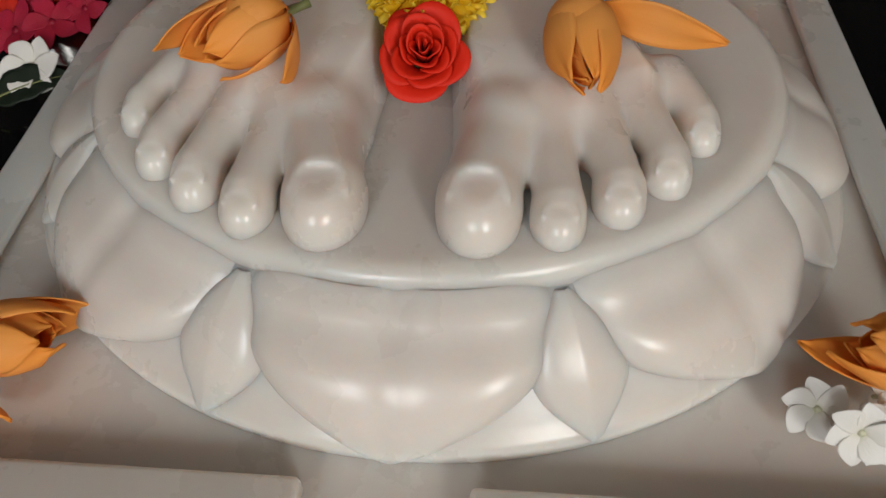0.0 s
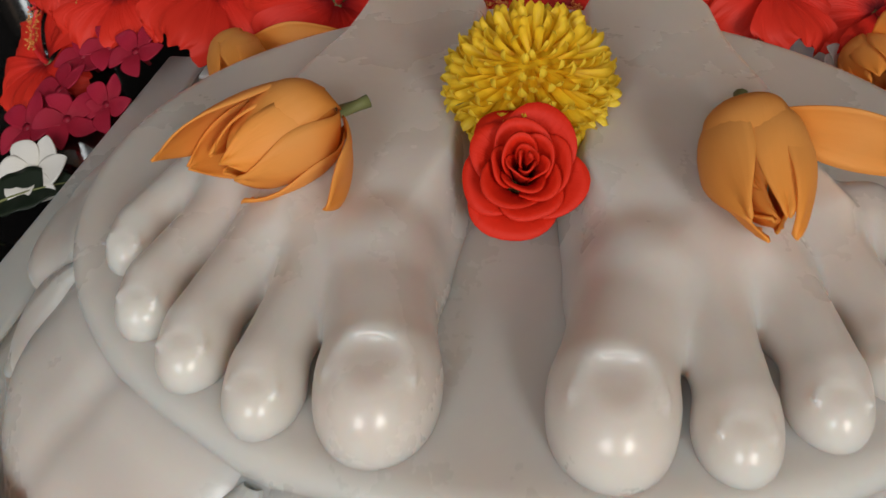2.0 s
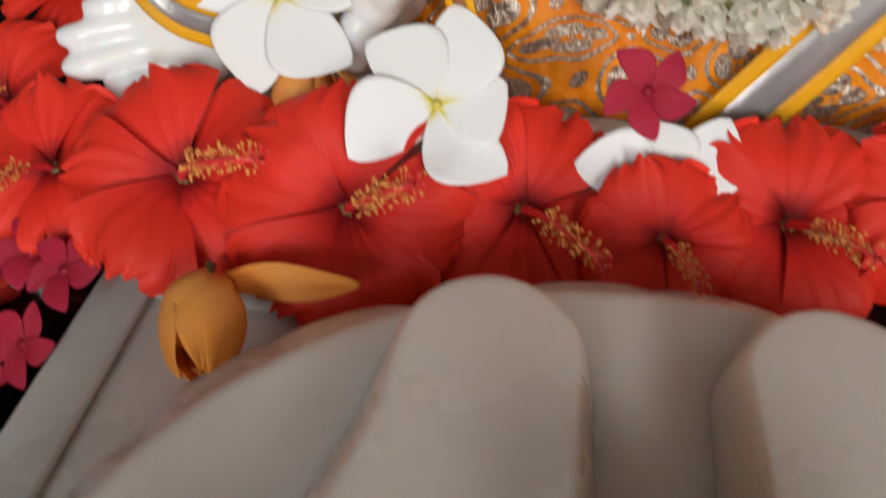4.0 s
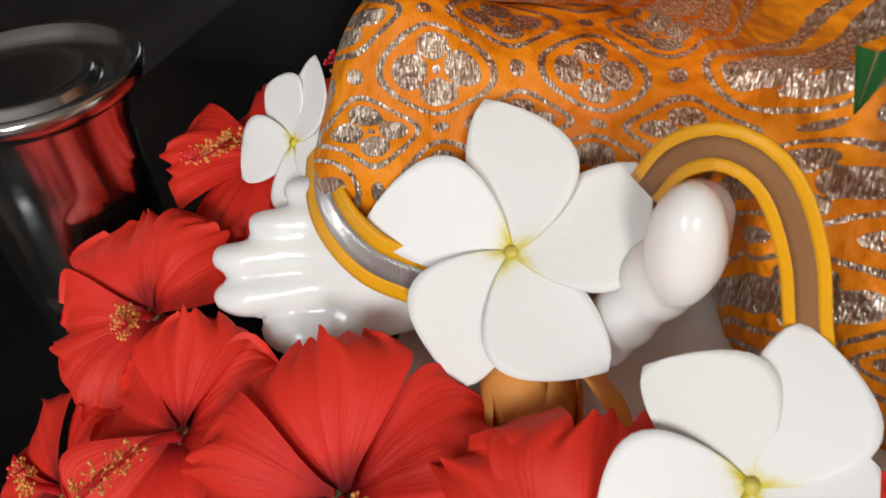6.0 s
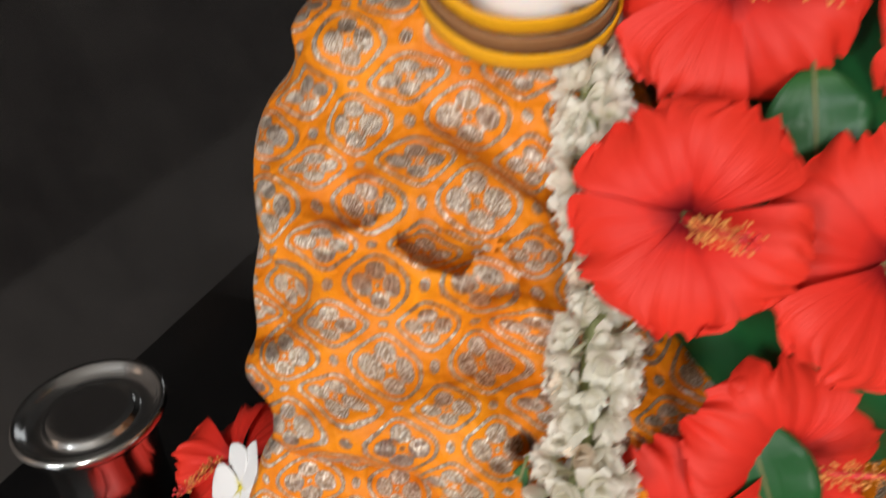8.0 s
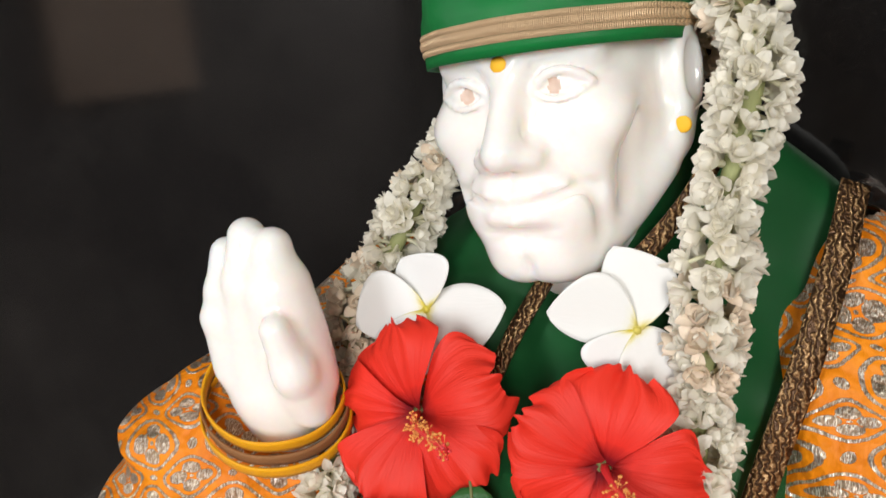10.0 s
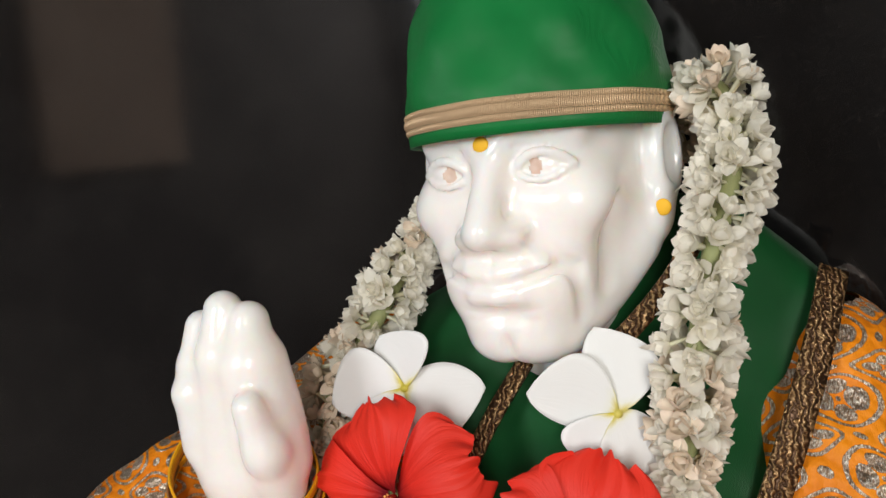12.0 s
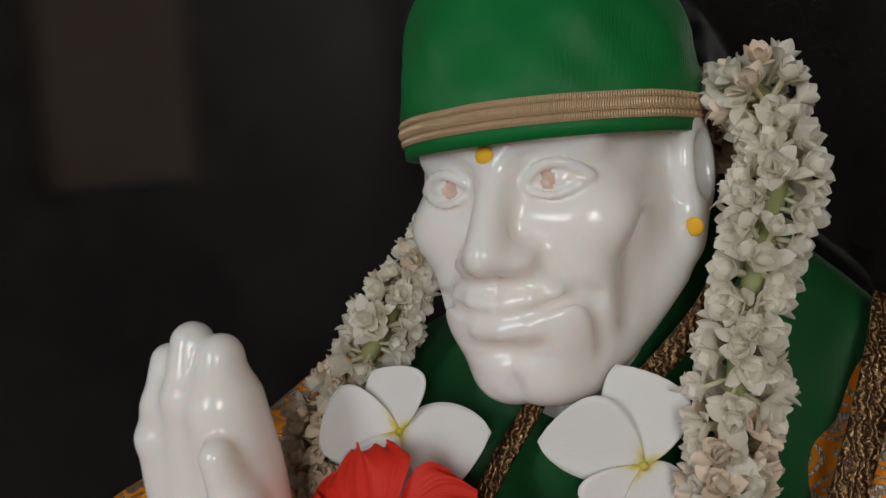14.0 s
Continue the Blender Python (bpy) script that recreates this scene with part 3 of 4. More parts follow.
    d = carve(d, ell(Q, (0, 0.070, -0.068), (0.003, 0.006, 0.008)), 0.004)
    ear = ell(Q, (0.0625, -0.005, 0.016), (0.0095, 0.018, 0.027))
    ear = carve(ear, ell(Q, (0.0685, 0.0, 0.016), (0.0036, 0.008, 0.014)), 0.005)
    ear = smin(ear, ell(Q, (0.0610, 0.003, -0.011), (0.0075, 0.0105, 0.0135)), 0.006)
    d = smin(d, ear, 0.006)
    return smin(d, cap(Q, (0, -0.01, -0.07), (0, -0.03, -0.15), 0.036, 0.042), 0.012)


def moved(piece, m):
    v, f = piece
    a = np.array(m)
    return v @ a[:3, :3].T + a[:3, 3], f


def hand_f(P):
    P = [P[0] + 0.0035, P[1], P[2]]
    # palm towards the viewer, the fingers held together, the thumb laid along the palm's edge
    d = ell(P, (-0.0490, 0.729, 0.391), (0.0325, 0.0175, 0.048))
    d = smin(d, cap(P, (-0.052, 0.736, 0.37), (-0.058, 0.760, 0.31), 0.023, 0.020), 0.012)
    d = smin(d, cap(P, (-0.0355, 0.727, 0.430), (-0.0275, 0.727, 0.380), 0.0150, 0.0165), 0.008)
    fingers = None
    for (bx, bz), (tx, tz), r, y in (((-0.0720, 0.385), (-0.0730, 0.4270), 0.0098, 0.725), ((-0.0690, 0.39), (-0.0705, 0.4450), 0.0102, 0.728),
                                     ((-0.0545, 0.39), (-0.0555, 0.4550), 0.0114, 0.727), ((-0.0395, 0.39), (-0.0405, 0.4500), 0.0120, 0.727)):
        mx, mz = 0.35 * bx + 0.65 * tx - 0.001, 0.35 * bz + 0.65 * tz
        c = smin(cap(P, (bx, y, bz), (mx, y - 0.003, mz), r * 1.04, r), cap(P, (mx, y - 0.003, mz), (tx, y + 0.002, tz), r, r * 0.86), 0.004)
        fingers = c if fingers is None else smin(fingers, c, 0.0032)
    d = smin(d, fingers, 0.009)
    d = carve(d, cap(P, (-0.068, 0.7085, 0.400), (-0.046, 0.7085, 0.404), 0.0010), 0.003)
    thumb = smin(cap(P, (-0.0260, 0.7270, 0.366), (-0.0240, 0.7135, 0.392), 0.0120, 0.0110), cap(P, (-0.0240, 0.7135, 0.390), (-0.0290, 0.7085, 0.4140), 0.0110, 0.0080), 0.005)
    return smin(d, thumb, 0.0035)


def low_f(P):
    # crossed foot with its toes, second foot, and seat
    d = cap(P, (-0.07, 0.655, 0.074), (-0.152, 0.623, 0.071), 0.022, 0.0215)
    toes = None
    for (bx, by, bz), (tx, ty, tz), r in (((-0.145, 0.612, 0.056), (-0.186, 0.598, 0.050), 0.0085), ((-0.15, 0.613, 0.068), (-0.205, 0.600, 0.060), 0.0070),
                                         ((-0.15, 0.617, 0.078), (-0.207, 0.607, 0.071), 0.0066), ((-0.15, 0.622, 0.087), (-0.196, 0.615, 0.081), 0.0062),
                                         ((-0.148, 0.628, 0.094), (-0.186, 0.624, 0.090), 0.0058)):
        c = smin(cap(P, (bx, by, bz), (tx + 0.012, ty, tz + 0.002), r * 0.95, r * 0.80), ell(P, (tx + 0.006, ty, tz), (r * 1.35, r * 0.9, r * 0.86)), 0.004)
        toes = c if toes is None else smin(toes, c, 0.0040)
    d = smin(d, toes, 0.009)
    f2 = ell(P, (-0.0610, 0.594, 0.1115), (0.0098, 0.0105, 0.0185))
    f2 = smin(f2, cap(P, (-0.059, 0.601, 0.106), (-0.056, 0.626, 0.090), 0.0085, 0.0085), 0.006)
    for c, r in (((-0.066, 0.601, 0.094), (0.0098, 0.0105, 0.0125)), ((-0.073, 0.600, 0.081), (0.0086, 0.0095, 0.0105)), ((-0.078, 0.600, 0.070), (0.0076, 0.0085, 0.009))):
        f2 = smin(f2, ell(P, c, r), 0.003)
        f2 = smin(f2, cap(P, c, (c[0] + 0.009, c[1] + 0.034, c[2] - 0.002), r[0], r[0] * 1.1), 0.004)
    d = np.minimum(d, f2)
    bx = np.maximum(np.maximum(np.abs(P[0] - 0.06) - 0.205, np.abs(P[1] - 0.73) - 0.143), np.abs(P[2] - 0.006) - 0.032)
    return smin(d, bx - 0.004, 0.004)


statue = form("seated_statue", [moved(skin(head_f, (-0.075, -0.098, -0.10), (0.075, 0.085, 0.115), 0.00115), HEAD),
                                skin(hand_f, (-0.105, 0.69, 0.28), (-0.01, 0.775, 0.47), 0.0015),
                                skin(low_f, (-0.215, 0.575, -0.034), (0.275, 0.885, 0.142), 0.0024)], marble_statue)
statue.data.materials.append(iris_stone)
co = np.empty(len(statue.data.vertices) * 3, np.float32)
statue.data.vertices.foreach_get("co", co)
co = co.reshape(-1, 3)
near = np.zeros(len(co), bool)
for side in (-0.0225, 0.0225):
    c = np.array(HEAD @ Vector((side, -0.0640, 0.0185)))
    near |= ((co - c) ** 2).sum(1) < 0.0044 ** 2
lv = np.empty(len(statue.data.loops), np.int32)
statue.data.loops.foreach_get("vertex_index", lv)
statue.data.polygons.foreach_set("material_index", near[lv.reshape(-1, 4)].all(1).astype(np.int32))
tagged(statue, "seated white marble statue with one palm raised, dressed in cloth", "statue")

for lx, lz, fy, r, nm, lb in ((-0.001, 0.0310, -0.0690, 0.0042, "forehead_mark", "round yellow sandal paste dot on the forehead"),
                              (0.0655, -0.0090, -0.0125, 0.0042, "earlobe_mark", "small yellow sandal paste dot on the earlobe")):
    bm = bmesh.new()
    bmesh.ops.create_uvsphere(bm, u_segments=16, v_segments=8, radius=r)
    bmesh.ops.transform(bm, matrix=Matrix.Diagonal((1, 0.35, 1, 1)), verts=bm.verts)
    ob = part(nm, bm, paste_yellow)
    ob.matrix_world = HEAD @ Matrix.Translation((lx, fy, lz))
    tagged(ob, lb, "paste mark")

# ---------------------------------------------------------------- robe, shawl, cap
robe = thing("orange_robe", Matrix.Translation((0.06, 0.73, 0.04)), "orange brocade robe woven with silver medallions, draped on the statue", "robe")


def under_robe(ob):
    ob.parent = robe
    ob.matrix_parent_inverse = robe.matrix_world.inverted()
    return ob


def sleeve_f(P):
    X, Y, Z = P
    d = ell(P, (-0.095, 0.757, 0.228), (0.110, 0.104, 0.125))
    d = smin(d, cap(P, (-0.140, 0.715, 0.180), (0.02, 0.70, 0.160), 0.052, 0.052), 0.025)
    d = smin(d, cap(P, (-0.116, 0.673, 0.190), (-0.032, 0.668, 0.166), 0.048, 0.045), 0.02)
    d = smin(d, cap(P, (-0.105, 0.775, 0.315), (-0.095, 0.775, 0.338), 0.055, 0.042), 0.03)
    d = smin(d, cap(P, (-0.035, 0.862, 0.352), (-0.11, 0.80, 0.27), 0.064, 0.07), 0.03)
    d = smin(d, cap(P, (-0.138, 0.742, 0.318), (-0.122, 0.748, 0.342), 0.034, 0.022), 0.025)
    d = smin(d, cap(P, (-0.035, 0.862, 0.384), (-0.082, 0.842, 0.340), 0.040, 0.045), 0.02)
    front = np.clip((0.77 - Y) * 12, 0, 1)
    d = d + 0.0085 * np.sin(72 * Z + 34 * X + 2.2 * np.sin(30 * X) + 1.5) * front
    d = d + 0.0034 * np.sin(95 * Z - 60 * X + 3 * np.sin(40 * Y)) * front
    d = carve(d, cap(P, (-0.140, 0.664, 0.293), (-0.02, 0.688, 0.250), 0.011, 0.020), 0.010)
    d = carve(d, cap(P, (-0.095, 0.690, 0.330), (-0.02, 0.700, 0.285), 0.007, 0.013), 0.010)
    d = carve(d, cap(P, (-0.20, 0.672, 0.200), (-0.03, 0.648, 0.185), 0.005, 0.009), 0.010)
    d = carve(d, cap(P, (-0.17, 0.690, 0.335), (-0.11, 0.715, 0.372), 0.006, 0.011), 0.012)
    d = carve(d, cap(P, (-0.058, 0.730, 0.384), (-0.056, 0.72, 0.46), 0.036), 0.005)
    return d


def skirt_f(P):
    X, Y, Z = P
    leg = cap(P, (-0.125, 0.667, 0.099), (-0.01, 0.674, 0.084), 0.036, 0.043)
    leg = smin(leg, cap(P, (-0.150, 0.652, 0.122), (-0.148, 0.634, 0.102), 0.027, 0.025), 0.02)
    leg = leg + 0.003 * np.sin(70 * Z + 45 * X) + 0.002 * np.sin(120 * X - 60 * Z)
    lap = cap(P, (0.0, 0.695, 0.105), (0.235, 0.70, 0.10), 0.072, 0.08)
    lap = smin(lap, cap(P, (0.015, 0.648, 0.05), (0.23, 0.645, 0.045), 0.052, 0.055), 0.03)
    lap = lap + 0.0036 * np.sin(60 * X + 40 * Z) + 0.002 * np.sin(130 * X - 70 * Z)
    d = smin(leg, lap, 0.012)
    tunnel = smin(cap(P, (-0.058, 0.56, 0.102), (-0.055, 0.632, 0.098), 0.020, 0.013), cap(P, (-0.064, 0.56, 0.075), (-0.058, 0.64, 0.072), 0.025, 0.018), 0.015)
    d = carve(d, tunnel, 0.006)
    return np.maximum(d, 0.02 - Z)


def back_f(P):
    d = cap(P, (0.212, 0.882, 0.395), (0.290, 0.80, 0.22), 0.050, 0.072)
    d = smin(d, cap(P, (0.285, 0.80, 0.22), (0.2, 0.71, 0.16), 0.07, 0.06), 0.03)
    d = smin(d, ell(P, (0.09, 0.86, 0.2), (0.16, 0.065, 0.19)), 0.03)
    return d + 0.003 * np.sin(60 * P[2] + 40 * P[0])


under_robe(form("sleeve", [skin(sleeve_f, (-0.235, 0.605, 0.06), (0.06, 0.94, 0.445), 0.003)], brocade_orange))
under_robe(form("skirt", [skin(skirt_f, (-0.215, 0.575, 0.012), (0.34, 0.80, 0.20), 0.003)], brocade_orange))
under_robe(form("mantle", [skin(back_f, (-0.09, 0.63, 0.0), (0.375, 0.94, 0.44), 0.0036)], brocade_orange))


def shawl_f(P):
    X, Y, Z = P
    d = ell(P, (0.090, 0.885, 0.30), (0.145, 0.10, 0.165))
    d = smin(d, ell(P, (0.085, 0.80, 0.215), (0.088, 0.112, 0.135)), 0.04)
    d = smin(d, cap(P, (0.0, 0.895, 0.375), (0.175, 0.90, 0.405), 0.047, 0.05), 0.04)
    d = smin(d, cap(P, (0.150, 0.885, 0.460), (0.190, 0.875, 0.432), 0.034, 0.026), 0.025)
    d = d + -0.002 + 0.004 * np.sin(60 * X + 30 * Z + 3 * np.sin(25 * Z)) + 0.002 * np.sin(90 * (X + Z))
    d = carve(d, cap(P, (0.05, 0.775, 0.41), (0.02, 0.765, 0.31), 0.004), 0.012)
    return np.maximum(d, 0.11 - Z)


shawl = thing("green_shawl", Matrix(), "bottle green cloth with bronze braid borders, wrapped round the statue's neck", "shawl")
form("cloth", [skin(shawl_f, (-0.08, 0.67, 0.10), (0.255, 0.925, 0.51), 0.003)], green_dark, shawl)

CAPM = HEAD @ pose(0, 0.004, 0.0380, -3, 0, 0)
cap_thing = thing("cloth_cap", CAPM, "green satin cap with a gold braid band on the statue's head", "cap")
bm = bmesh.new()


def cap_ring(a, v, grow=0.0):
    prof = [(0.0, 1.0), (0.2, 1.01), (0.45, 0.95), (0.7, 0.82), (0.9, 0.56), (1.0, 0.02)]
    r = np.interp(v, [p[0] for p in prof], [p[1] for p in prof])
    fold = (0.08 * math.sin(3 * a + 5 * v) + 0.07 * math.sin(7 * a - 9 * v) + 0.045 * math.sin(13 * a + 16 * v)) * v * (1 - v)
    return ((0.0655 + grow) * math.cos(a) * (r + fold), (0.079 + grow) * math.sin(a) * (r + fold), -0.007 + 0.104 * v)


grid_sheet(bm, lambda u, v: cap_ring(2 * math.pi * u, v), 72, 28, closed=True)
ob = part("crown", bm, green_satin, cap_thing)
so = ob.modifiers.new("thick", "SOLIDIFY")
so.thickness, so.offset = 0.002, 1
for v0, v1, g in ((0.052, 0.084, 0.0024), (0.084, 0.126, 0.0029), (0.126, 0.156, 0.0024)):
    bm = bmesh.new()
    grid_sheet(bm, lambda u, v: cap_ring(2 * math.pi * u, v0 + (v1 - v0) * v, g + 0.0007 * math.sin(math.pi * v)), 96, 4, closed=True)
    part("braid", bm, gold_braid, cap_thing, "gold braid strip")


def ribbon(name, pts, width, mats, parent, normal, label="", n=40, lift=0.0, folds=0.0):
    """A flat band along pts, its breadth across the given normal; mats: stripes of (material, share)."""
    p, length = spline(pts, n)
    obs = []
    u0 = 0.0
    for mt, share in mats:
        bm = bmesh.new()

        def fn(u, v, u0=u0, share=share):
            i = min(int(round(v * (n - 1))), n - 1)
            d = Vector(p[min(i + 1, n - 1)] - p[max(i - 1, 0)]).normalized()
            nrm = Vector(normal)
            side = d.cross(nrm).normalized()
            s = u0 + share * u - 0.5
            return Vector(p[i]) + side * s * width + side.cross(d).normalized() * (lift + folds * math.sin(v * 40))
        grid_sheet(bm, fn, 3, n - 1)
        ob = part(name, bm, mt, parent, label)
        if parent == robe:
            under_robe(ob)
        so = ob.modifiers.new("thick", "SOLIDIFY")
        so.thickness, so.offset = 0.0012, 0
        obs.append(ob)
        u0 += share
    return obs

# ---------------------------------------------------------------- flowers


def facing(c, n, spin=0.0, s=1.0):
    q = Vector(n).normalized().to_track_quat("Z", "Y").to_matrix().to_4x4()
    return Matrix.Translation(c) @ q @ pose(0, 0, 0, 0, 0, spin) @ Matrix.Diagonal((s, s, s, 1))


def hibiscus(label, group, seed, L=0.053, lift=0.55):
    rng = random.Random(seed)
    ob = thing("hibiscus_flower", Matrix(), label, "flower", group)
    for k in range(5):
        ph, ph2, tw = rng.uniform(0, 6), rng.uniform(0, 6), rng.uniform(-0.5, 0.5)
        rise, back = lift * rng.uniform(0.7, 1.3), rng.uniform(0.3, 1.1)
        wide, tilt = rng.uniform(0.9, 1.12), rng.uniform(-12, 12)

        def fn(u, v):
            s = 2 * u - 1
            w = 0.0325 * wide * (0.13 + 0.87 * math.sin(min(1, v * 1.1) * math.pi / 2) ** 1.35)
            w *= math.sqrt(max(0.03, 1 - 0.72 * max(0, (v - 0.68) / 0.32) ** 2.3))
            late = max(0, (v - 0.55) / 0.45) ** 2
            tooth = 0.0016 * math.sin(9 * s + ph) - 0.0030 * abs(math.sin(8.5 * s + ph2)) ** 3 + 0.001 * math.sin(23 * s + ph) - 0.003 * s * s
            y = L * v * (1 - 0.04 * s * s) + tooth * late
            z = L * (rise * (v - 0.7 * v * v) - back * 0.30 * v ** 3)
            z += 0.0055 * v * v * math.sin(3.6 * s + ph) + 0.0026 * late * math.sin(9 * s + ph2) + 0.0010 * late * math.sin(21 * s + ph)
            z += 0.0009 * v * math.cos(s * 15 + ph) * (1 - abs(s)) + 0.012 * tw * s * v + 0.003 * s * (1 - v) + 0.0025 * abs(s) * v - 0.004 * s * s * late
            return (s * w + 0.004 * tw * math.sin(3 * v), y + 0.002, z)
        bm = bmesh.new()
        grid_sheet(bm, fn, 36, 16, m=pose(0, 0, 0, 0, 0, 72 * k + rng.uniform(-9, 9)) @ pose(0, 0, 0, tilt, 0, 0))
        part("petal", bm, hib_red, ob)
    bend = Vector((rng.uniform(-0.9, 0.9), rng.uniform(-1.0, -0.3), 0))
    pts = [Vector((0, 0, -0.004)) + Vector((0, 0, 0.052)) * t + bend * 0.05 * t * t for t in (0, 0.2, 0.4, 0.6, 0.8, 1.0)]
    bm = bmesh.new()
    tube(bm, pts, [0.0028, 0.0024, 0.0020, 0.0018, 0.0016, 0.0012], 8)
    for k in range(5):
        a = k * 1.2566
        tip = pts[-1] + Vector((math.cos(a) * 0.0035, math.sin(a) * 0.0035, 0.0045))
        tube(bm, [pts[-1], tip], [0.0004, 0.0003], 5)
        ball(bm, tip, 0.0011)
    part("stamen_column", bm, column_red, ob, "red stamen column")
    bm = bmesh.new()
    for k in range(80):
        t = rng.uniform(0.5, 0.98)
        a = rng.uniform(0, 6.28)
        c = Vector((0, 0, -0.004)) + Vector((0, 0, 0.052)) * t + bend * 0.05 * t * t
        r = rng.uniform(0.0036, 0.0072)
        e = c + Vector((math.cos(a) * r, math.sin(a) * r, rng.uniform(-0.001, 0.003)))
        ball(bm, e, rng.uniform(0.0006, 0.00105))
        tube(bm, [c, e], 0.00018, 3, caps=False)
    part("pollen", bm, anther_gold, ob, "golden pollen tips")["kind"] = "stuff"
    bm = bmesh.new()
    tube(bm, [(0, 0, 0.001), (0, 0, -0.008), (0, 0, -0.016), (0, 0, -0.022)], [0.0042, 0.0048, 0.004, 0.0016], 10)
    part("calyx", bm, stem_green, ob, "green calyx")
    return ob


def five_petals(name, label, cat, group, mat, seed, L, W, n=5, cup=0.25, swirl=0.12, tip=0.0, turns=(), lens=()):
    """Frangipani and its like: n petals round a throat."""
    rng = random.Random(seed)
    ob = thing(name, Matrix(), label, cat, group)
    for k in range(len(turns) or n):
        c1, roll, droop = cup * rng.uniform(0.6, 1.4), swirl * rng.uniform(0.7, 1.4), rng.uniform(0.2, 0.6)
        ln = lens[k] if lens else L * rng.uniform(0.93, 1.05)
        curl = rng.uniform(0.4, 1.2)

        def fn(u, v):
            s = 2 * u - 1
            w = W * (0.14 * (1 - v) + math.sin(math.pi * v ** (1.0 + tip)) ** 0.72)
            if v > 0.999:
                w = W * 0.02
            skew = 0.16 * L * math.sin(math.pi * v)
            z = ln * (c1 * (v - 0.62 * v * v) - 0.10 * droop * v ** 3) + roll * s * w * 0.9 + 0.0016 * curl * max(0, -s) ** 3 * math.sin(math.pi * v) * 0.8
            return (s * w + skew, ln * v, z)
        bm = bmesh.new()
        grid_sheet(bm, fn, 12, 16, m=pose(0, 0, 0, 0, 0, turns[k] if turns else k * 360 / n + rng.uniform(-6, 6)))
        pt = part("petal", bm, mat, ob)
        so = pt.modifiers.new("thick", "SOLIDIFY")
        so.thickness = 0.0006
    bm = bmesh.new()
    tube(bm, [(0, 0, 0.001), (0, 0, -0.004), (0, 0, -0.013)], [0.0022, 0.0018, 0.0012], 8)
    part("flower_tube", bm, mat, ob)
    return ob


def champak(label, group, seed, tepals):
    """A plump bud along +z: cupped tepals, each (turn, opening, length, breadth), on a short stem."""
    rng = random.Random(seed)
    ob = thing("champak_flower", Matrix(), label, "flower", group)
    for k, (turn, open_, ln, wd) in enumerate(tepals):
        curl, lay = rng.uniform(-0.15, 0.2), 0.0006 * k

        def fn(u, v):
            s = 2 * u - 1
            w = wd * max(0.02, math.sin(math.pi * (0.10 + 0.90 * v) ** 0.92)) ** 0.85
            belly = 0.0095 * math.sin(math.pi * min(1.0, v ** 0.75)) ** 0.9
            r = 0.0022 + lay + belly + ln * math.sin(open_) * v * (0.55 + 0.45 * v) + curl * 0.012 * v ** 3
            z = ln * v * math.cos(open_ * 0.9)
            bow = 0.0125 + 0.006 * open_
            a = s * w / bow
            return (bow * math.sin(a), r - bow * (1 - math.cos(a)) + 0.0005 * math.sin(9 * v + k) * s, z + 0.0008 * math.sin(5 * s + k) * v)
        bm = bmesh.new()
        grid_sheet(bm, fn, 10, 16, m=pose(0, 0, 0, 0, 0, turn))
        pt = part("tepal", bm, champ_orange, ob)
        so = pt.modifiers.new("thick", "SOLIDIFY")
        so.thickness = 0.0006
    bm = bmesh.new()
    tube(bm, [(0, 0, 0.004), (0, 0, -0.003), (0.0005, 0, -0.009), (0.001, 0.0005, -0.0125)], [0.0036, 0.0021, 0.0018, 0.0022], 8)
    part("stem", bm, stem_green, ob, "short olive stem")
    return ob


def rose(m, label):
    rng = random.Random(5)
    ob = thing("rose", m, label, "flower")
    N = 21
    for k in range(N):
        t = k / (N - 1)
        a0 = math.radians(137.5 * k)
        rk = 0.0008 + 0.0152 * t ** 0.9
        span = (1.35 - 0.5 * t) * rng.uniform(0.8, 1.15)
        lean, droop = rng.uniform(-0.0015, 0.0015), rng.uniform(0.4, 1.6)
        H = 0.017 - 0.004 * t
        flare, ph = 0.0010 + 0.0075 * t ** 1.5 * rng.uniform(0.7, 1.3), rng.uniform(0, 6)

        def fn(u, v):
            s = 2 * u - 1
            top = 1 - 0.22 * abs(s) ** 2.5
            vv = v * top
            r = rk * (0.35 + 0.65 * vv ** 0.6) + flare * vv ** 4 + 0.0007 * math.sin(4 * s + ph) * vv ** 3
            a = a0 + s * span
            z = -0.012 + (H + 0.012 - 0.010 * t) * vv - 0.0042 * t * droop * vv ** 4 + lean * vv
            return (r * math.cos(a), r * math.sin(a), z)
        bm = bmesh.new()
        grid_sheet(bm, fn, 14, 10)
        pt = part("petal", bm, rose_red, ob)
        so = pt.modifiers.new("thick", "SOLIDIFY")
        so.thickness = 0.0006
    bm = bmesh.new()
    tube(bm, [(0, 0, -0.006), (0, 0, -0.014), (0, 0, -0.017)], [0.010, 0.005, 0.002], 10)
    part("calyx", bm, stem_green, ob, "green calyx")


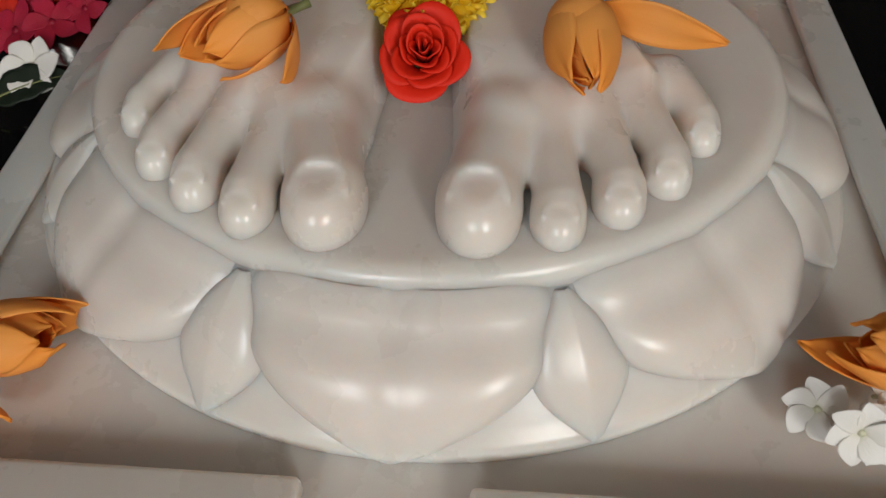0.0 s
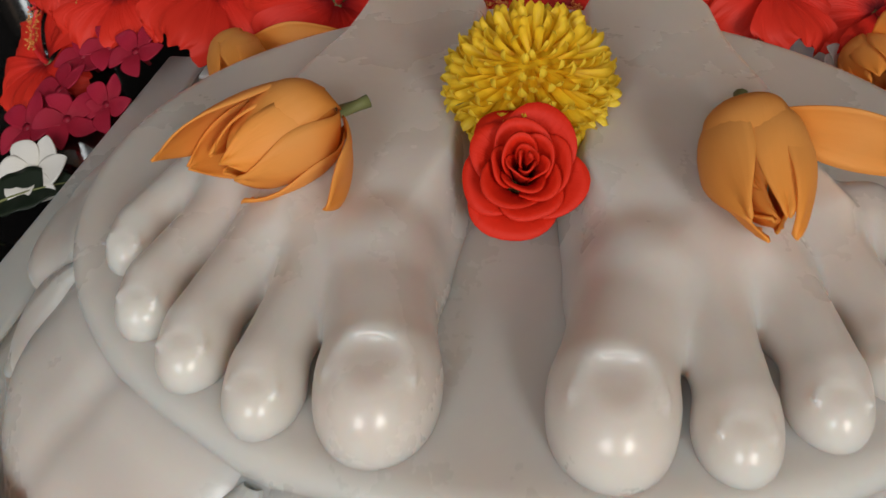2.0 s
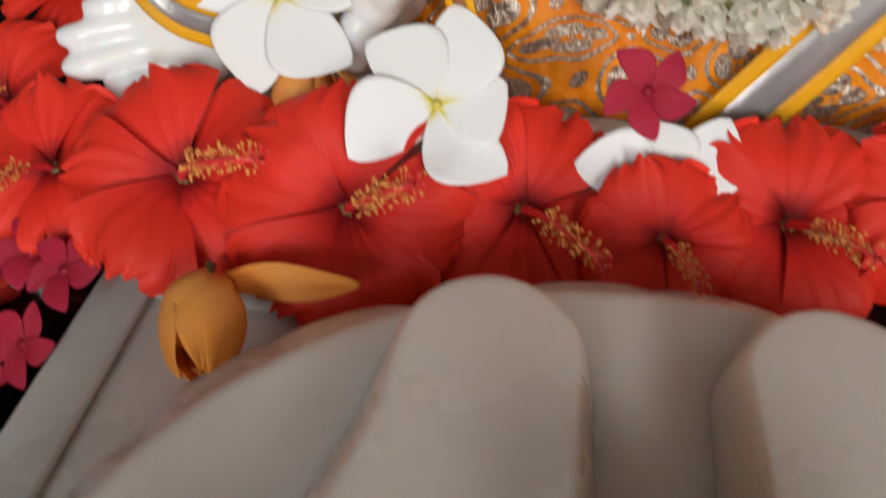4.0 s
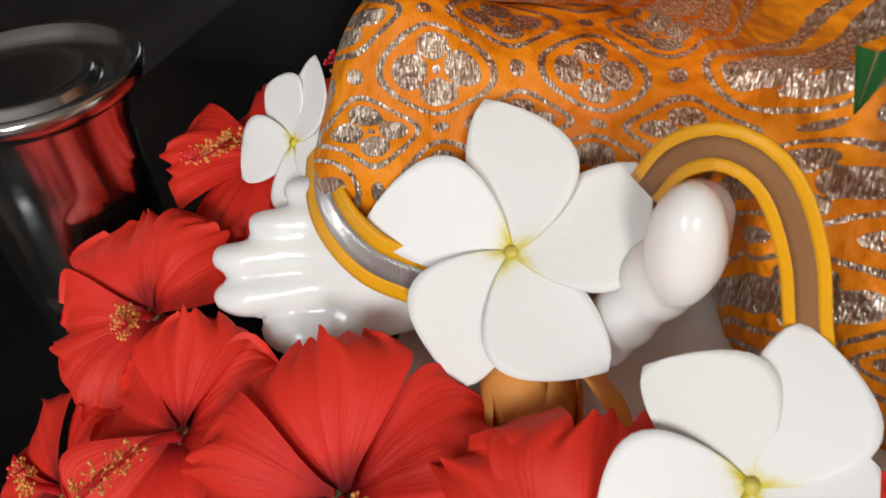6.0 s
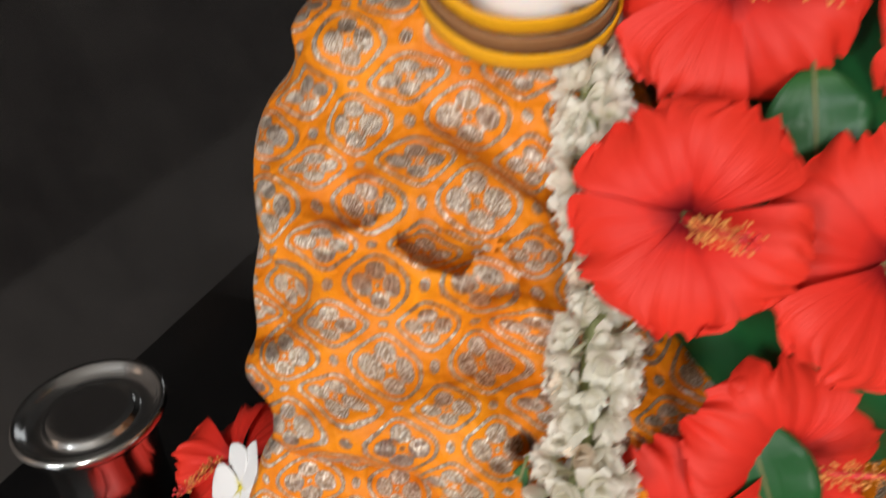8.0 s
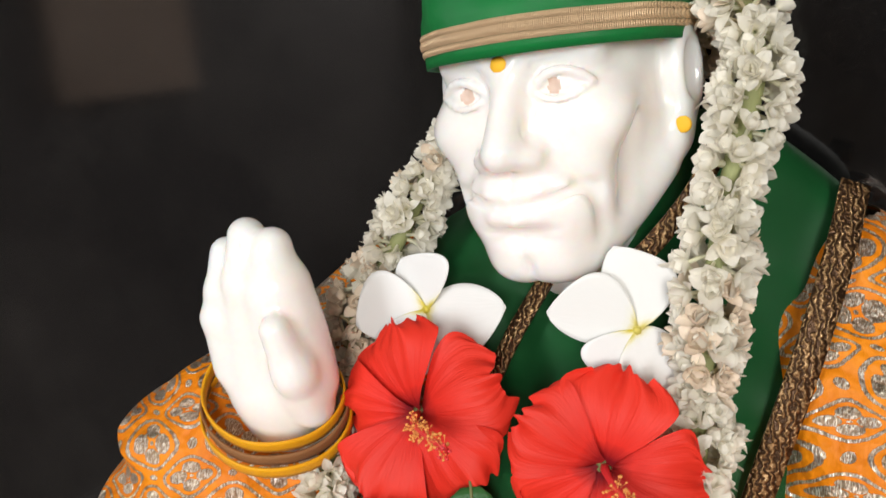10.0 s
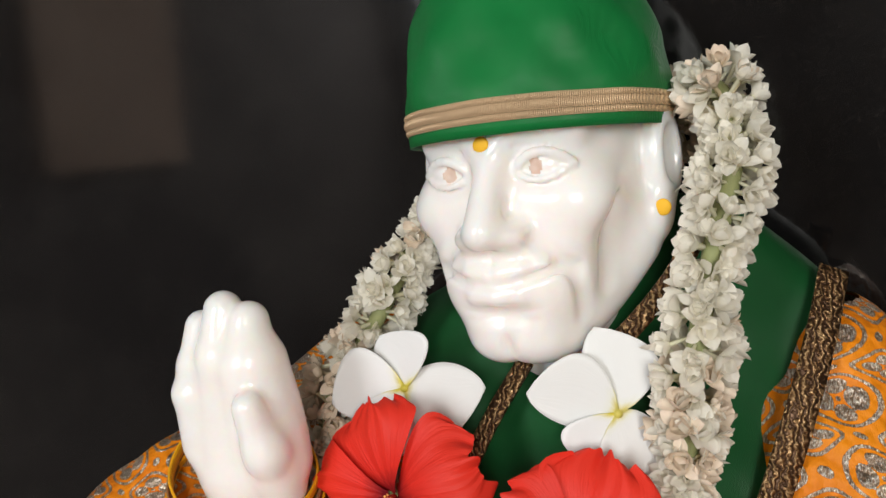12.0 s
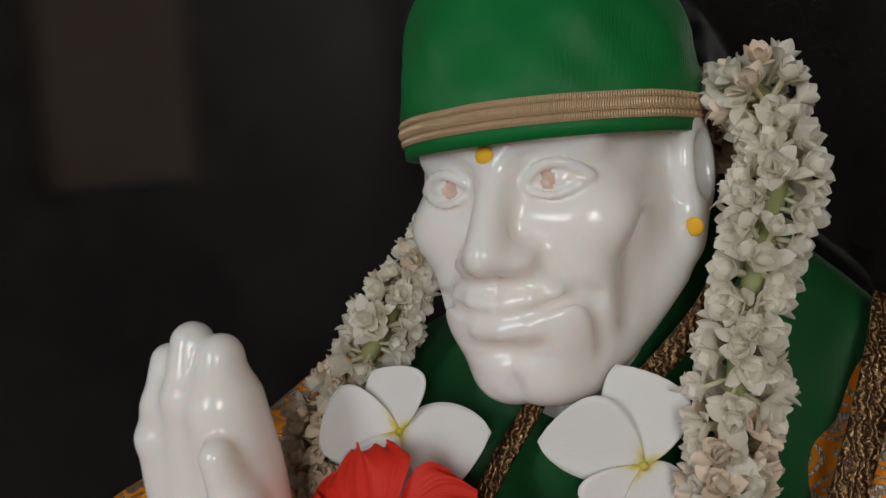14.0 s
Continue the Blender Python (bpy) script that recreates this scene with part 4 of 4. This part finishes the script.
def pompom(m, label, R=0.0275):
    rng = random.Random(9)
    ob = thing("chrysanthemum", m, label, "flower")
    meshes = []
    for q in range(5):
        bm = bmesh.new()
        curl = 0.0035 + 0.0012 * q

        def fn(u, v):
            s = 2 * u - 1
            w = 0.0017 * (0.55 + 0.45 * math.sin(math.pi * 0.5 * min(1, v / 0.6))) * math.sqrt(max(0.0, 1 - max(0.0, (v - 0.7) / 0.3) ** 2) + 0.02)
            return (s * w, 0.0080 * v - curl * v ** 3 - 0.0010 * s * s, 0.0130 * v - 0.0015 * v ** 4)
        grid_sheet(bm, fn, 4, 7)
        pt = part("petal", bm, mum_yellow, ob)
        meshes.append(pt.data)
        bpy.data.objects.remove(pt)
    N = 295
    for i in range(N):
        th = math.acos(1 - 1.30 * (i + 0.5) / N)
        ph = i * 2.39996
        n = Vector((math.sin(th) * math.cos(ph), math.sin(th) * math.sin(ph), math.cos(th) * 0.80))
        tilt = Vector((rng.uniform(-1, 1), rng.uniform(-1, 1), rng.uniform(-1, 1))) * 0.10
        zz = (n + tilt).normalized()
        # every petal's hollow side turns to the top of the head
        yy = Vector((zz.x, zz.y, 0)) if math.hypot(zz.x, zz.y) > 0.05 else Vector((1, 0, 0))
        yy = (yy - zz * yy.dot(zz)).normalized()
        xx = yy.cross(zz)
        q = Matrix((xx, yy, zz)).transposed().to_4x4()
        base = n * (R - 0.0118)
        k = rng.uniform(0.85, 1.1) * (0.72 + 0.35 * math.sin(th))
        shared("petal", meshes[i % 5], ob, Matrix.Translation(base) @ q @ pose(0, 0, 0, 0, 0, rng.uniform(-25, 25)) @ Matrix.Diagonal((k, k, k, 1)))
    bm = bmesh.new()
    bmesh.ops.create_uvsphere(bm, u_segments=20, v_segments=12, radius=R - 0.011)
    bmesh.ops.transform(bm, matrix=Matrix.Diagonal((1, 1, 0.75, 1)), verts=bm.verts)
    part("flower_head", bm, mum_yellow, ob)
    bm = bmesh.new()
    tube(bm, [(0, 0, -0.004), (0, 0, -0.014), (0, 0, -0.02)], [0.012, 0.004, 0.002], 10)
    part("stem", bm, stem_green, ob, "green stem end")


rose(facing((0.0165, 0.310, 0.085), (0.02, -0.62, 0.78), 20, 0.93), "open orange-red rose lying between the marble feet")
pompom(facing((0.020, 0.346, 0.094), (0.0, -0.35, 0.94), 0), "yellow pompom chrysanthemum lying between the marble feet")

on_foot = "orange champak flower lying on the marble foot"
CH_A = facing((-0.041, 0.327, 0.0945), (-0.79, -0.61, -0.01), 0, 1.0)


def turn_to(m, place):
    """The turn about a bud's axis that faces a place."""
    p = m.inverted() @ Vector(place)
    return math.degrees(math.atan2(-p.x, p.y))


up_a, low_a = turn_to(CH_A, (-0.055, 0.322, 0.2)), turn_to(CH_A, (-0.036, 0.268, 0.088))
ch_a = champak(on_foot, "champak flowers", 3, ((up_a + 60, 0.02, 0.038, 0.0125), (up_a - 70, 0.05, 0.038, 0.0125), (up_a + 170, 0.05, 0.036, 0.0125), (low_a - 10, 0.10, 0.036, 0.0130),
                                               (up_a - 150, 0.22, 0.036, 0.0125), (up_a + 110, 0.05, 0.044, 0.0140), (up_a, -0.06, 0.033, 0.0150), (up_a + 60, -0.02, 0.053, 0.0135), (low_a, 0.95, 0.034, 0.0085)))
ch_a.matrix_basis = CH_A
CH_B = facing((0.0800, 0.319, 0.0955), (-0.06, -0.99, -0.10), 0, 1.0)
up_b, side_b = turn_to(CH_B, (0.08, 0.30, 0.2)), turn_to(CH_B, (0.15, 0.31, 0.094))
ch_b = champak("orange champak flower with one loose petal, lying on the marble foot", "champak flowers", 8,
               ((up_b + 90, -0.10, 0.042, 0.0125), (up_b - 100, -0.10, 0.044, 0.0125), (up_b + 180, -0.10, 0.042, 0.0125), (up_b + 135, -0.08, 0.046, 0.0120), (up_b - 60, 0.02, 0.048, 0.0115),
                (up_b + 62, 0.05, 0.043, 0.0115), (up_b - 22, -0.06, 0.044, 0.0120), (up_b + 22, -0.02, 0.034, 0.0135), (side_b, 1.32, 0.050, 0.0105)))
ch_b.matrix_basis = CH_B
for c, n, spin, s, src, lb in (
        ((-0.122, 0.497, 0.03), (0.22, -0.95, 0.05), 10, 1.0, ch_b, "orange champak flower lying in the slab's corner"),
        ((0.20, 0.492, 0.025), (-0.25, -0.95, 0.05), 80, 1.0, ch_a, "orange champak flower lying in the slab's corner"),
        ((-0.168, 0.222, 0.016), (0.97, 0.05, 0.12), 200, 1.0, ch_a, "orange champak flower lying on the slab"),
        ((0.205, 0.188, 0.03), (-0.93, 0.28, 0.05), 120, 1.0, ch_a, "orange champak flower lying over white buds on the slab"),
        ((-0.098, 0.596, 0.066), (0.05, -0.68, -0.73), 30, 0.95, ch_a, "orange champak flower tucked under a white frangipani")):
    tagged(copy_thing(src, facing(c, n, spin, s)), lb)

# hibiscus
row = "red hibiscus flower in the row before the statue"
hib_a = hibiscus(row, "red hibiscus flowers", 1)
hib_b = hibiscus(row, "red hibiscus flowers", 2, 0.054, 0.75)
hib_c = hibiscus(row, "red hibiscus flowers", 4, 0.052, 0.4)
hib_a.matrix_basis = facing((-0.142, 0.545, 0.044), (0.02, -0.55, 0.83), 15, 0.9)
hib_b.matrix_basis = facing((-0.074, 0.535, 0.038), (0.05, -0.75, 0.66), 60, 0.9)
hib_c.matrix_basis = facing((-0.004, 0.542, 0.034), (0.15, -0.66, 0.75), 30, 0.85)
chest = "red hibiscus flower on the statue's chest"
pile = "red hibiscus flower in the pile beside the statue"
for c, n, spin, s, src, lb in (
        ((0.100, 0.537, 0.034), (-0.1, -0.6, 0.8), 5, 0.9, hib_b, row), ((0.160, 0.535, 0.042), (0.1, -0.55, 0.83), 40, 0.9, hib_a, row),
        ((0.215, 0.525, 0.030), (0.1, -0.5, 0.85), 10, 0.9, hib_c, row), ((0.050, 0.526, 0.034), (0.0, -0.62, 0.79), 14, 0.74, hib_c, row),
        ((-0.205, 0.560, 0.035), (-0.2, -0.5, 0.85), 20, 0.9, hib_c, pile), ((-0.245, 0.606, 0.036), (-0.15, -0.62, 0.77), 40, 0.85, hib_b, pile),
        ((-0.262, 0.552, -0.005), (-0.4, -0.5, 0.77), 70, 0.8, hib_a, pile), ((-0.224, 0.676, 0.066), (-0.30, -0.30, 0.90), 0, 0.95, hib_a, pile),
        ((-0.165, 0.725, 0.080), (-0.75, -0.15, 0.65), 30, 0.95, hib_b, pile),
        ((0.027, 0.737, 0.364), (-0.12, -0.93, 0.33), 20, 1.0, hib_a, chest), ((0.121, 0.736, 0.352), (0.12, -0.93, 0.33), 55, 1.0, hib_c, chest),
        ((0.027, 0.672, 0.297), (-0.10, -0.9, 0.42), 45, 0.88, hib_b, chest), ((0.097, 0.690, 0.280), (0.25, -0.85, 0.42), 5, 1.0, hib_a, chest),
        ((0.044, 0.640, 0.160), (0.05, -0.86, 0.5), 25, 1.05, hib_c, "red hibiscus flower hanging low on the robe"),
        ((0.075, 0.668, 0.195), (0.55, -0.75, 0.3), 60, 0.9, hib_b, chest)):
    tagged(copy_thing(src, facing(c, n, spin, s)), lb)

# frangipani
pl_a = five_petals("frangipani_flower", "white frangipani with a yellow throat leaning on the statue's foot", "flower", "white frangipani flowers", plum_white, 11, 0.0445, 0.0152, cup=0.12, swirl=0.16)
pl_a.matrix_basis = facing((-0.106, 0.602, 0.095), (-0.05, -0.80, 0.60), 19)
pl_b = five_petals("frangipani_flower", "white frangipani with a yellow throat lying on the hibiscus row", "flower", "white frangipani flowers", plum_white, 12, 0.044, 0.0150, cup=0.22, swirl=0.16,
                   turns=(118, 44, -16, -78, -140), lens=(0.042, 0.038, 0.042, 0.030, 0.040))
pl_b.matrix_basis = facing((-0.039, 0.556, 0.074), (0.10, -0.66, 0.74), 0, 0.95)
pl_c = five_petals("frangipani_flower", "half-folded white frangipani at the statue's collar", "flower", "white frangipani flowers", plum_white, 13, 0.040, 0.0185, cup=0.25, swirl=0.3,
                   turns=(32, 106, 180, -84), lens=(0.032, 0.044, 0.036, 0.046))
pl_c.matrix_basis = facing((0.015, 0.779, 0.404), (0.0, -0.95, 0.3), 0)
pl_d = five_petals("frangipani_flower", "white frangipani at the statue's collar", "flower", "white frangipani flowers", plum_white, 14, 0.041, 0.0165, cup=0.15, swirl=0.25,
                   turns=(14, 78, 168, 218), lens=(0.042, 0.044, 0.030, 0.033))
pl_d.matrix_basis = facing((0.1285, 0.776, 0.404), (0.25, -0.93, 0.25), 0)
tagged(copy_thing(pl_b, facing((-0.190, 0.640, 0.098), (-0.45, -0.70, 0.55), 20, 0.75)), "white frangipani resting behind the marble toes")
torn = five_petals("frangipani_flower", "torn white frangipani half covered by red hibiscus petals", "flower", "white frangipani flowers", plum_white, 15, 0.036, 0.0135, cup=0.2,
                   turns=(72, 18, -42, -120), lens=(0.036, 0.030, 0.040, 0.032))
torn.matrix_basis = facing((0.050, 0.545, 0.042), (0.0, -0.7, 0.71), 0)

# small pink and white flowers
pk = five_petals("pink_flower", "small crimson pink flower in the heap beside the slab", "flower", "small pink flowers", pink_petal, 21, 0.018, 0.0052, cup=0.3)
pk.matrix_basis = facing((-0.185, 0.512, 0.022), (-0.2, -0.5, 0.85), 0)
for i, (c, n) in enumerate((((-0.200, 0.49, 0.002), (-0.3, -0.6, 0.7)), ((-0.222, 0.485, -0.004), (0.1, -0.5, 0.85)), ((-0.235, 0.51, 0.0), (-0.4, -0.3, 0.85)),
                            ((-0.205, 0.525, 0.018), (0.1, -0.4, 0.9)), ((-0.228, 0.535, 0.008), (-0.2, -0.4, 0.9)), ((-0.25, 0.49, -0.012), (-0.3, -0.5, 0.8)),
                            ((0.036, 0.540, 0.092), (0.0, -0.75, 0.65)), ((0.256, 0.50, 0.0), (0.3, -0.5, 0.8)))):
    ob = copy_thing(pk, facing(c, n, 31 * i, 1.0 + 0.1 * (i % 3)))
    if i == 6:
        tagged(ob, "small pink flower lying on the hibiscus row")
tb = five_petals("tuberose_flower", "small white tuberose flower lying by the slab", "flower", "tuberose flowers", white_petal, 31, 0.017, 0.006, n=6, cup=0.6)
tb.matrix_basis = facing((-0.222, 0.44, -0.008), (-0.2, -0.6, 0.75), 0, 1.2)
for i, (c, n) in enumerate((((-0.133, 0.500, 0.014), (-0.5, -0.4, 0.6)), ((0.158, 0.182, 0.012), (-0.4, -0.6, 0.6)), ((0.176, 0.172, 0.012), (0.2, -0.6, 0.7)),
                            ((0.166, 0.168, 0.02), (-0.2, -0.8, 0.5)), ((0.188, 0.186, 0.012), (0.3, -0.5, 0.8)), ((0.19, 0.50, 0.014), (0.4, -0.5, 0.6)))):
    copy_thing(tb, facing(c, n, 40 * i, 0.62))


def leaf(c, n, spin, L, W, mat, label, name="leaf"):
    bm = bmesh.new()

    def fn(u, v):
        s = 2 * u - 1
        w = W * math.sin(math.pi * (0.04 + 0.94 * v) ** 0.8) ** 0.9 if v < 0.999 else W * 0.02
        return (s * w, L * v, 0.25 * L * (v - v * v) + 0.25 * abs(s) * w + 0.001 * math.sin(20 * v) * s)
    grid_sheet(bm, fn, 8, 14)
    ob = thing(name, facing(c, n, spin), label, "leaf", "green leaves")
    blade = part("blade", bm, mat, ob)
    so = blade.modifiers.new("thick", "SOLIDIFY")
    so.thickness = 0.0006
    bm = bmesh.new()
    tube(bm, [(0, L * t, 0.25 * L * (t - t * t) + 0.0003) for t in (-0.1, 0.1, 0.3, 0.5, 0.7, 0.95)], [0.0009, 0.0008, 0.0007, 0.0006, 0.0004, 0.0002], 6)
    part("midrib", bm, stem_green, ob, "pale midrib")


gl = "dark green hibiscus leaf between the red flowers"
leaf((0.060, 0.664, 0.215), (0.2, -0.9, 0.35), 200, 0.06, 0.02, leaf_green, gl)
leaf((0.060, 0.722, 0.338), (0.1, -0.95, 0.25), 190, 0.05, 0.018, leaf_green, gl)
leaf((0.085, 0.640, 0.175), (0.3, -0.85, 0.4), 150, 0.06, 0.022, leaf_green, gl)
leaf((-0.0210, 0.632, 0.190), (-0.3, -0.92, 0.2), 178, 0.055, 0.006, leaf_green, "narrow dark green leaf hanging beside the garland")
leaf((-0.245, 0.425, -0.018), (-0.1, -0.35, 0.93), -60, 0.05, 0.013, dark_leaf, "dark leaf lying on the black platform")

# ---------------------------------------------------------------- garland
GPATH = ((0.10, 0.905, 0.50), (0.045, 0.875, 0.505), (0.012, 0.835, 0.487), (-0.004, 0.818, 0.458), (-0.016, 0.806, 0.43), (-0.034, 0.798, 0.405), (-0.040, 0.778, 0.36),
         (-0.022, 0.722, 0.322), (-0.006, 0.690, 0.285), (0.000, 0.655, 0.237), (0.003, 0.634, 0.198), (0.003, 0.622, 0.158), (0.016, 0.608, 0.118), (0.055, 0.60, 0.10),
         (0.105, 0.60, 0.104), (0.145, 0.625, 0.145), (0.152, 0.69, 0.20), (0.146, 0.744, 0.25), (0.155, 0.762, 0.305), (0.159, 0.768, 0.36), (0.162, 0.775, 0.42),
         (0.168, 0.788, 0.475), (0.176, 0.803, 0.52), (0.169, 0.826, 0.551), (0.150, 0.87, 0.55), (0.13, 0.905, 0.52))
garland = thing("jasmine_garland", Matrix.Translation(GPATH[13]), "thick white jasmine garland hanging round the statue's neck", "garland")
GI = Matrix.Translation(-Vector(GPATH[13]))


def blossom(seed, mat, n=7):
    """A half-open double jasmine: cupped pointed petals round a bud."""
    rng = random.Random(seed)
    bm = bmesh.new()
    for k in range(n):
        ring = k / (n - 1)
        op = (0.10 + 0.95 * ring) * rng.uniform(0.75, 1.2)
        ln, wd = 0.0092 * (0.9 + 0.15 * ring) * rng.uniform(0.85, 1.1), 0.0029 * rng.uniform(0.85, 1.1)
        curl = rng.uniform(-0.25, 0.15)

        def fn(u, v):
            s = 2 * u - 1
            w = wd * max(0.03, math.sin(math.pi * (0.08 + 0.92 * v) ** 1.1)) ** 0.75
            bend = op * (0.5 + 0.5 * v) + curl * v * v
            r = 0.0006 + 0.0012 * math.sin(math.pi * v) + ln * v * math.sin(bend)
            return (s * w, r - 0.30 * s * s * w * math.cos(op), 0.001 + ln * v * math.cos(bend) + 0.30 * s * s * w * math.sin(op))
        grid_sheet(bm, fn, 4, 7, m=pose(0, 0, 0, 0, 0, k * 137.5))
    tube(bm, [(0, 0, 0.003), (0, 0, -0.007)], [0.0012, 0.0008], 5, caps=False)
    ob = part("blossom", bm, mat)
    me = ob.data
    bpy.data.objects.remove(ob)
    return me


fresh = [blossom(100 + i, jas_white, 8 + i % 3) for i in range(6)]
faded = [blossom(200 + i, jas_old, 9) for i in range(3)]
gp = spline(GPATH, 112)[0]
rng = random.Random(77)
jas_string, _nt, _b = material("leafy_string", (0.26, 0.28, 0.12), 0.7)
made = 0
rest_bm = bmesh.new()
for i in range(len(gp)):
    d = Vector(gp[min(i + 1, len(gp) - 1)] - gp[max(i - 1, 0)]).normalized()
    q = d.to_track_quat("Z", "Y")
    z = gp[i][2]
    fat = 0.0078 + 0.0036 * math.sin(i * 1.05 + 1.3 * math.sin(i * 0.31)) + rng.uniform(-0.0015, 0.0015)
    old_zone = (i in range(17, 26)) or (i in range(88, 92)) or (i > 101)
    for k in range(10):
        a = 2 * math.pi * k / 10 + i * 0.7 + rng.uniform(-0.35, 0.35)
        out = q @ Vector((math.cos(a), math.sin(a), rng.uniform(-0.6, 0.75)))
        c = Vector(gp[i]) + q @ Vector((math.cos(a), math.sin(a), 0)) * fat + d * rng.uniform(-0.003, 0.003)
        m = facing(c, out, rng.uniform(0, 360), rng.uniform(0.95, 1.35))
        old = rng.random() < (0.5 if old_zone else 0.04)
        me = rng.choice(faded if old else fresh)
        if out.y < 0.15 and made < 298 and (i < 36 or i > 75) and rng.random() < 0.8:
            shared("blossom", me, garland, GI @ m)
            made += 1
        else:
            n0 = len(rest_bm.faces)
            rest_bm.from_mesh(me)
            rest_bm.verts.ensure_lookup_table()
            rest_bm.faces.ensure_lookup_table()
            new_f = rest_bm.faces[n0:]
            if old:
                for f in new_f:
                    f.material_index = 1
            for v in {v for f in new_f for v in f.verts}:
                v.co = GI @ m @ v.co
ob = part("blossoms", rest_bm, [jas_white, jas_old], garland)
ob["kind"] = "stuff"
bm = bmesh.new()
tube(bm, [GI @ Vector(p) for p in gp], 0.0048, 10)
part("string", bm, jas_string, garland, "green fibre string")

# ---------------------------------------------------------------- ribbons and borders
ribbon("hem_ribbon", [(-0.178, 0.660, 0.110), (-0.175, 0.634, 0.104), (-0.166, 0.612, 0.096), (-0.150, 0.601, 0.087), (-0.133, 0.602, 0.079)], 0.019,
       ((ribbon_yellow, 0.3), (ribbon_silver, 0.42), (ribbon_yellow, 0.28)), robe, (-0.35, -0.85, 0.35))
ribbon("cuff_ribbon", [(-0.072, 0.607, 0.118), (-0.066, 0.600, 0.133), (-0.056, 0.594, 0.1405), (-0.045, 0.590, 0.136), (-0.036, 0.587, 0.119), (-0.029, 0.583, 0.094), (-0.015, 0.575, 0.062), (0.012, 0.566, 0.036)],
       0.0108, ((ribbon_yellow, 0.27), (gauze_brown, 0.46), (ribbon_yellow, 0.27)), robe, (-0.25, -0.85, 0.4))
ribbon("hem_ribbon", [(0.185, 0.620, 0.175), (0.150, 0.600, 0.130), (0.118, 0.590, 0.090), (0.088, 0.586, 0.050), (0.070, 0.585, 0.020)], 0.030,
       ((ribbon_yellow, 0.25), (ribbon_silver, 0.5), (ribbon_yellow, 0.25)), robe, (0.0, -0.9, 0.4))
for dz, r, mt in ((0.0, 0.0405, ribbon_yellow), (-0.0062, 0.0420, gauze_brown), (-0.0124, 0.0430, ribbon_yellow)):
    bm = bmesh.new()
    grid_sheet(bm, lambda u, v: (r * math.cos(2 * math.pi * u) * (1 + 0.02 * math.sin(6 * math.pi * u)), 0.84 * r * math.sin(2 * math.pi * u), 0.008 * (v - 0.5) + 0.0008 * math.sin(10 * math.pi * u)),
               64, 3, closed=True, m=pose(-0.057, 0.731, 0.368 + dz, 26, 14, 0))
    ob = under_robe(part("wrist_band", bm, mt))
    so = ob.modifiers.new("thick", "SOLIDIFY")
    so.thickness = 0.0012
ribbon("braid", [(0.076, 0.800, 0.418), (0.062, 0.781, 0.390), (0.050, 0.770, 0.36), (0.040, 0.762, 0.33)], 0.010, ((brown_braid, 1.0),), shawl, (-0.3, -0.95, 0.2))
ribbon("braid", [(0.163, 0.812, 0.492), (0.148, 0.803, 0.462), (0.122, 0.797, 0.430), (0.098, 0.797, 0.412)], 0.010, ((brown_braid, 1.0),), shawl, (0.4, -0.9, 0.2))
ribbon("braid", [(0.222, 0.856, 0.462), (0.216, 0.832, 0.432), (0.205, 0.810, 0.388), (0.190, 0.792, 0.335), (0.172, 0.780, 0.27)], 0.015, ((brown_braid, 1.0),), shawl, (0.3, -0.93, 0.2))

# ---------------------------------------------------------------- steel pot
pot = thing("steel_tumbler", pose(-0.309, 0.652, GROUND), "polished steel tumbler with a steel lid on the black platform", "tumbler")


def lathe(profile, mat, name, parent, label="", seg=64):
    bm = bmesh.new()
    n = len(profile) - 1
    grid_sheet(bm, lambda u, v: (profile[int(round(v * n))][0] * math.cos(2 * math.pi * u), profile[int(round(v * n))][0] * math.sin(2 * math.pi * u), profile[int(round(v * n))][1]), seg, n, closed=True)
    return part(name, bm, mat, parent, label)


lathe([(0.001, 0.0), (0.026, 0.0), (0.029, 0.003), (0.0305, 0.01), (0.032, 0.04), (0.0325, 0.046), (0.0318, 0.049), (0.0330, 0.052), (0.0325, 0.056), (0.0332, 0.059), (0.0342, 0.10), (0.0352, 0.118), (0.038, 0.126), (0.0385, 0.128)],
      steel_mat, "body", pot)
lathe([(0.0335, 0.124), (0.0445, 0.131), (0.0462, 0.134), (0.0465, 0.137), (0.0452, 0.1395), (0.0425, 0.1385), (0.040, 0.135), (0.036, 0.1325), (0.030, 0.1315), (0.0285, 0.1325), (0.027, 0.135), (0.0255, 0.136), (0.020, 0.1358), (0.0005, 0.1355)],
      steel_mat, "lid", pot, "flat steel lid with a raised ring")
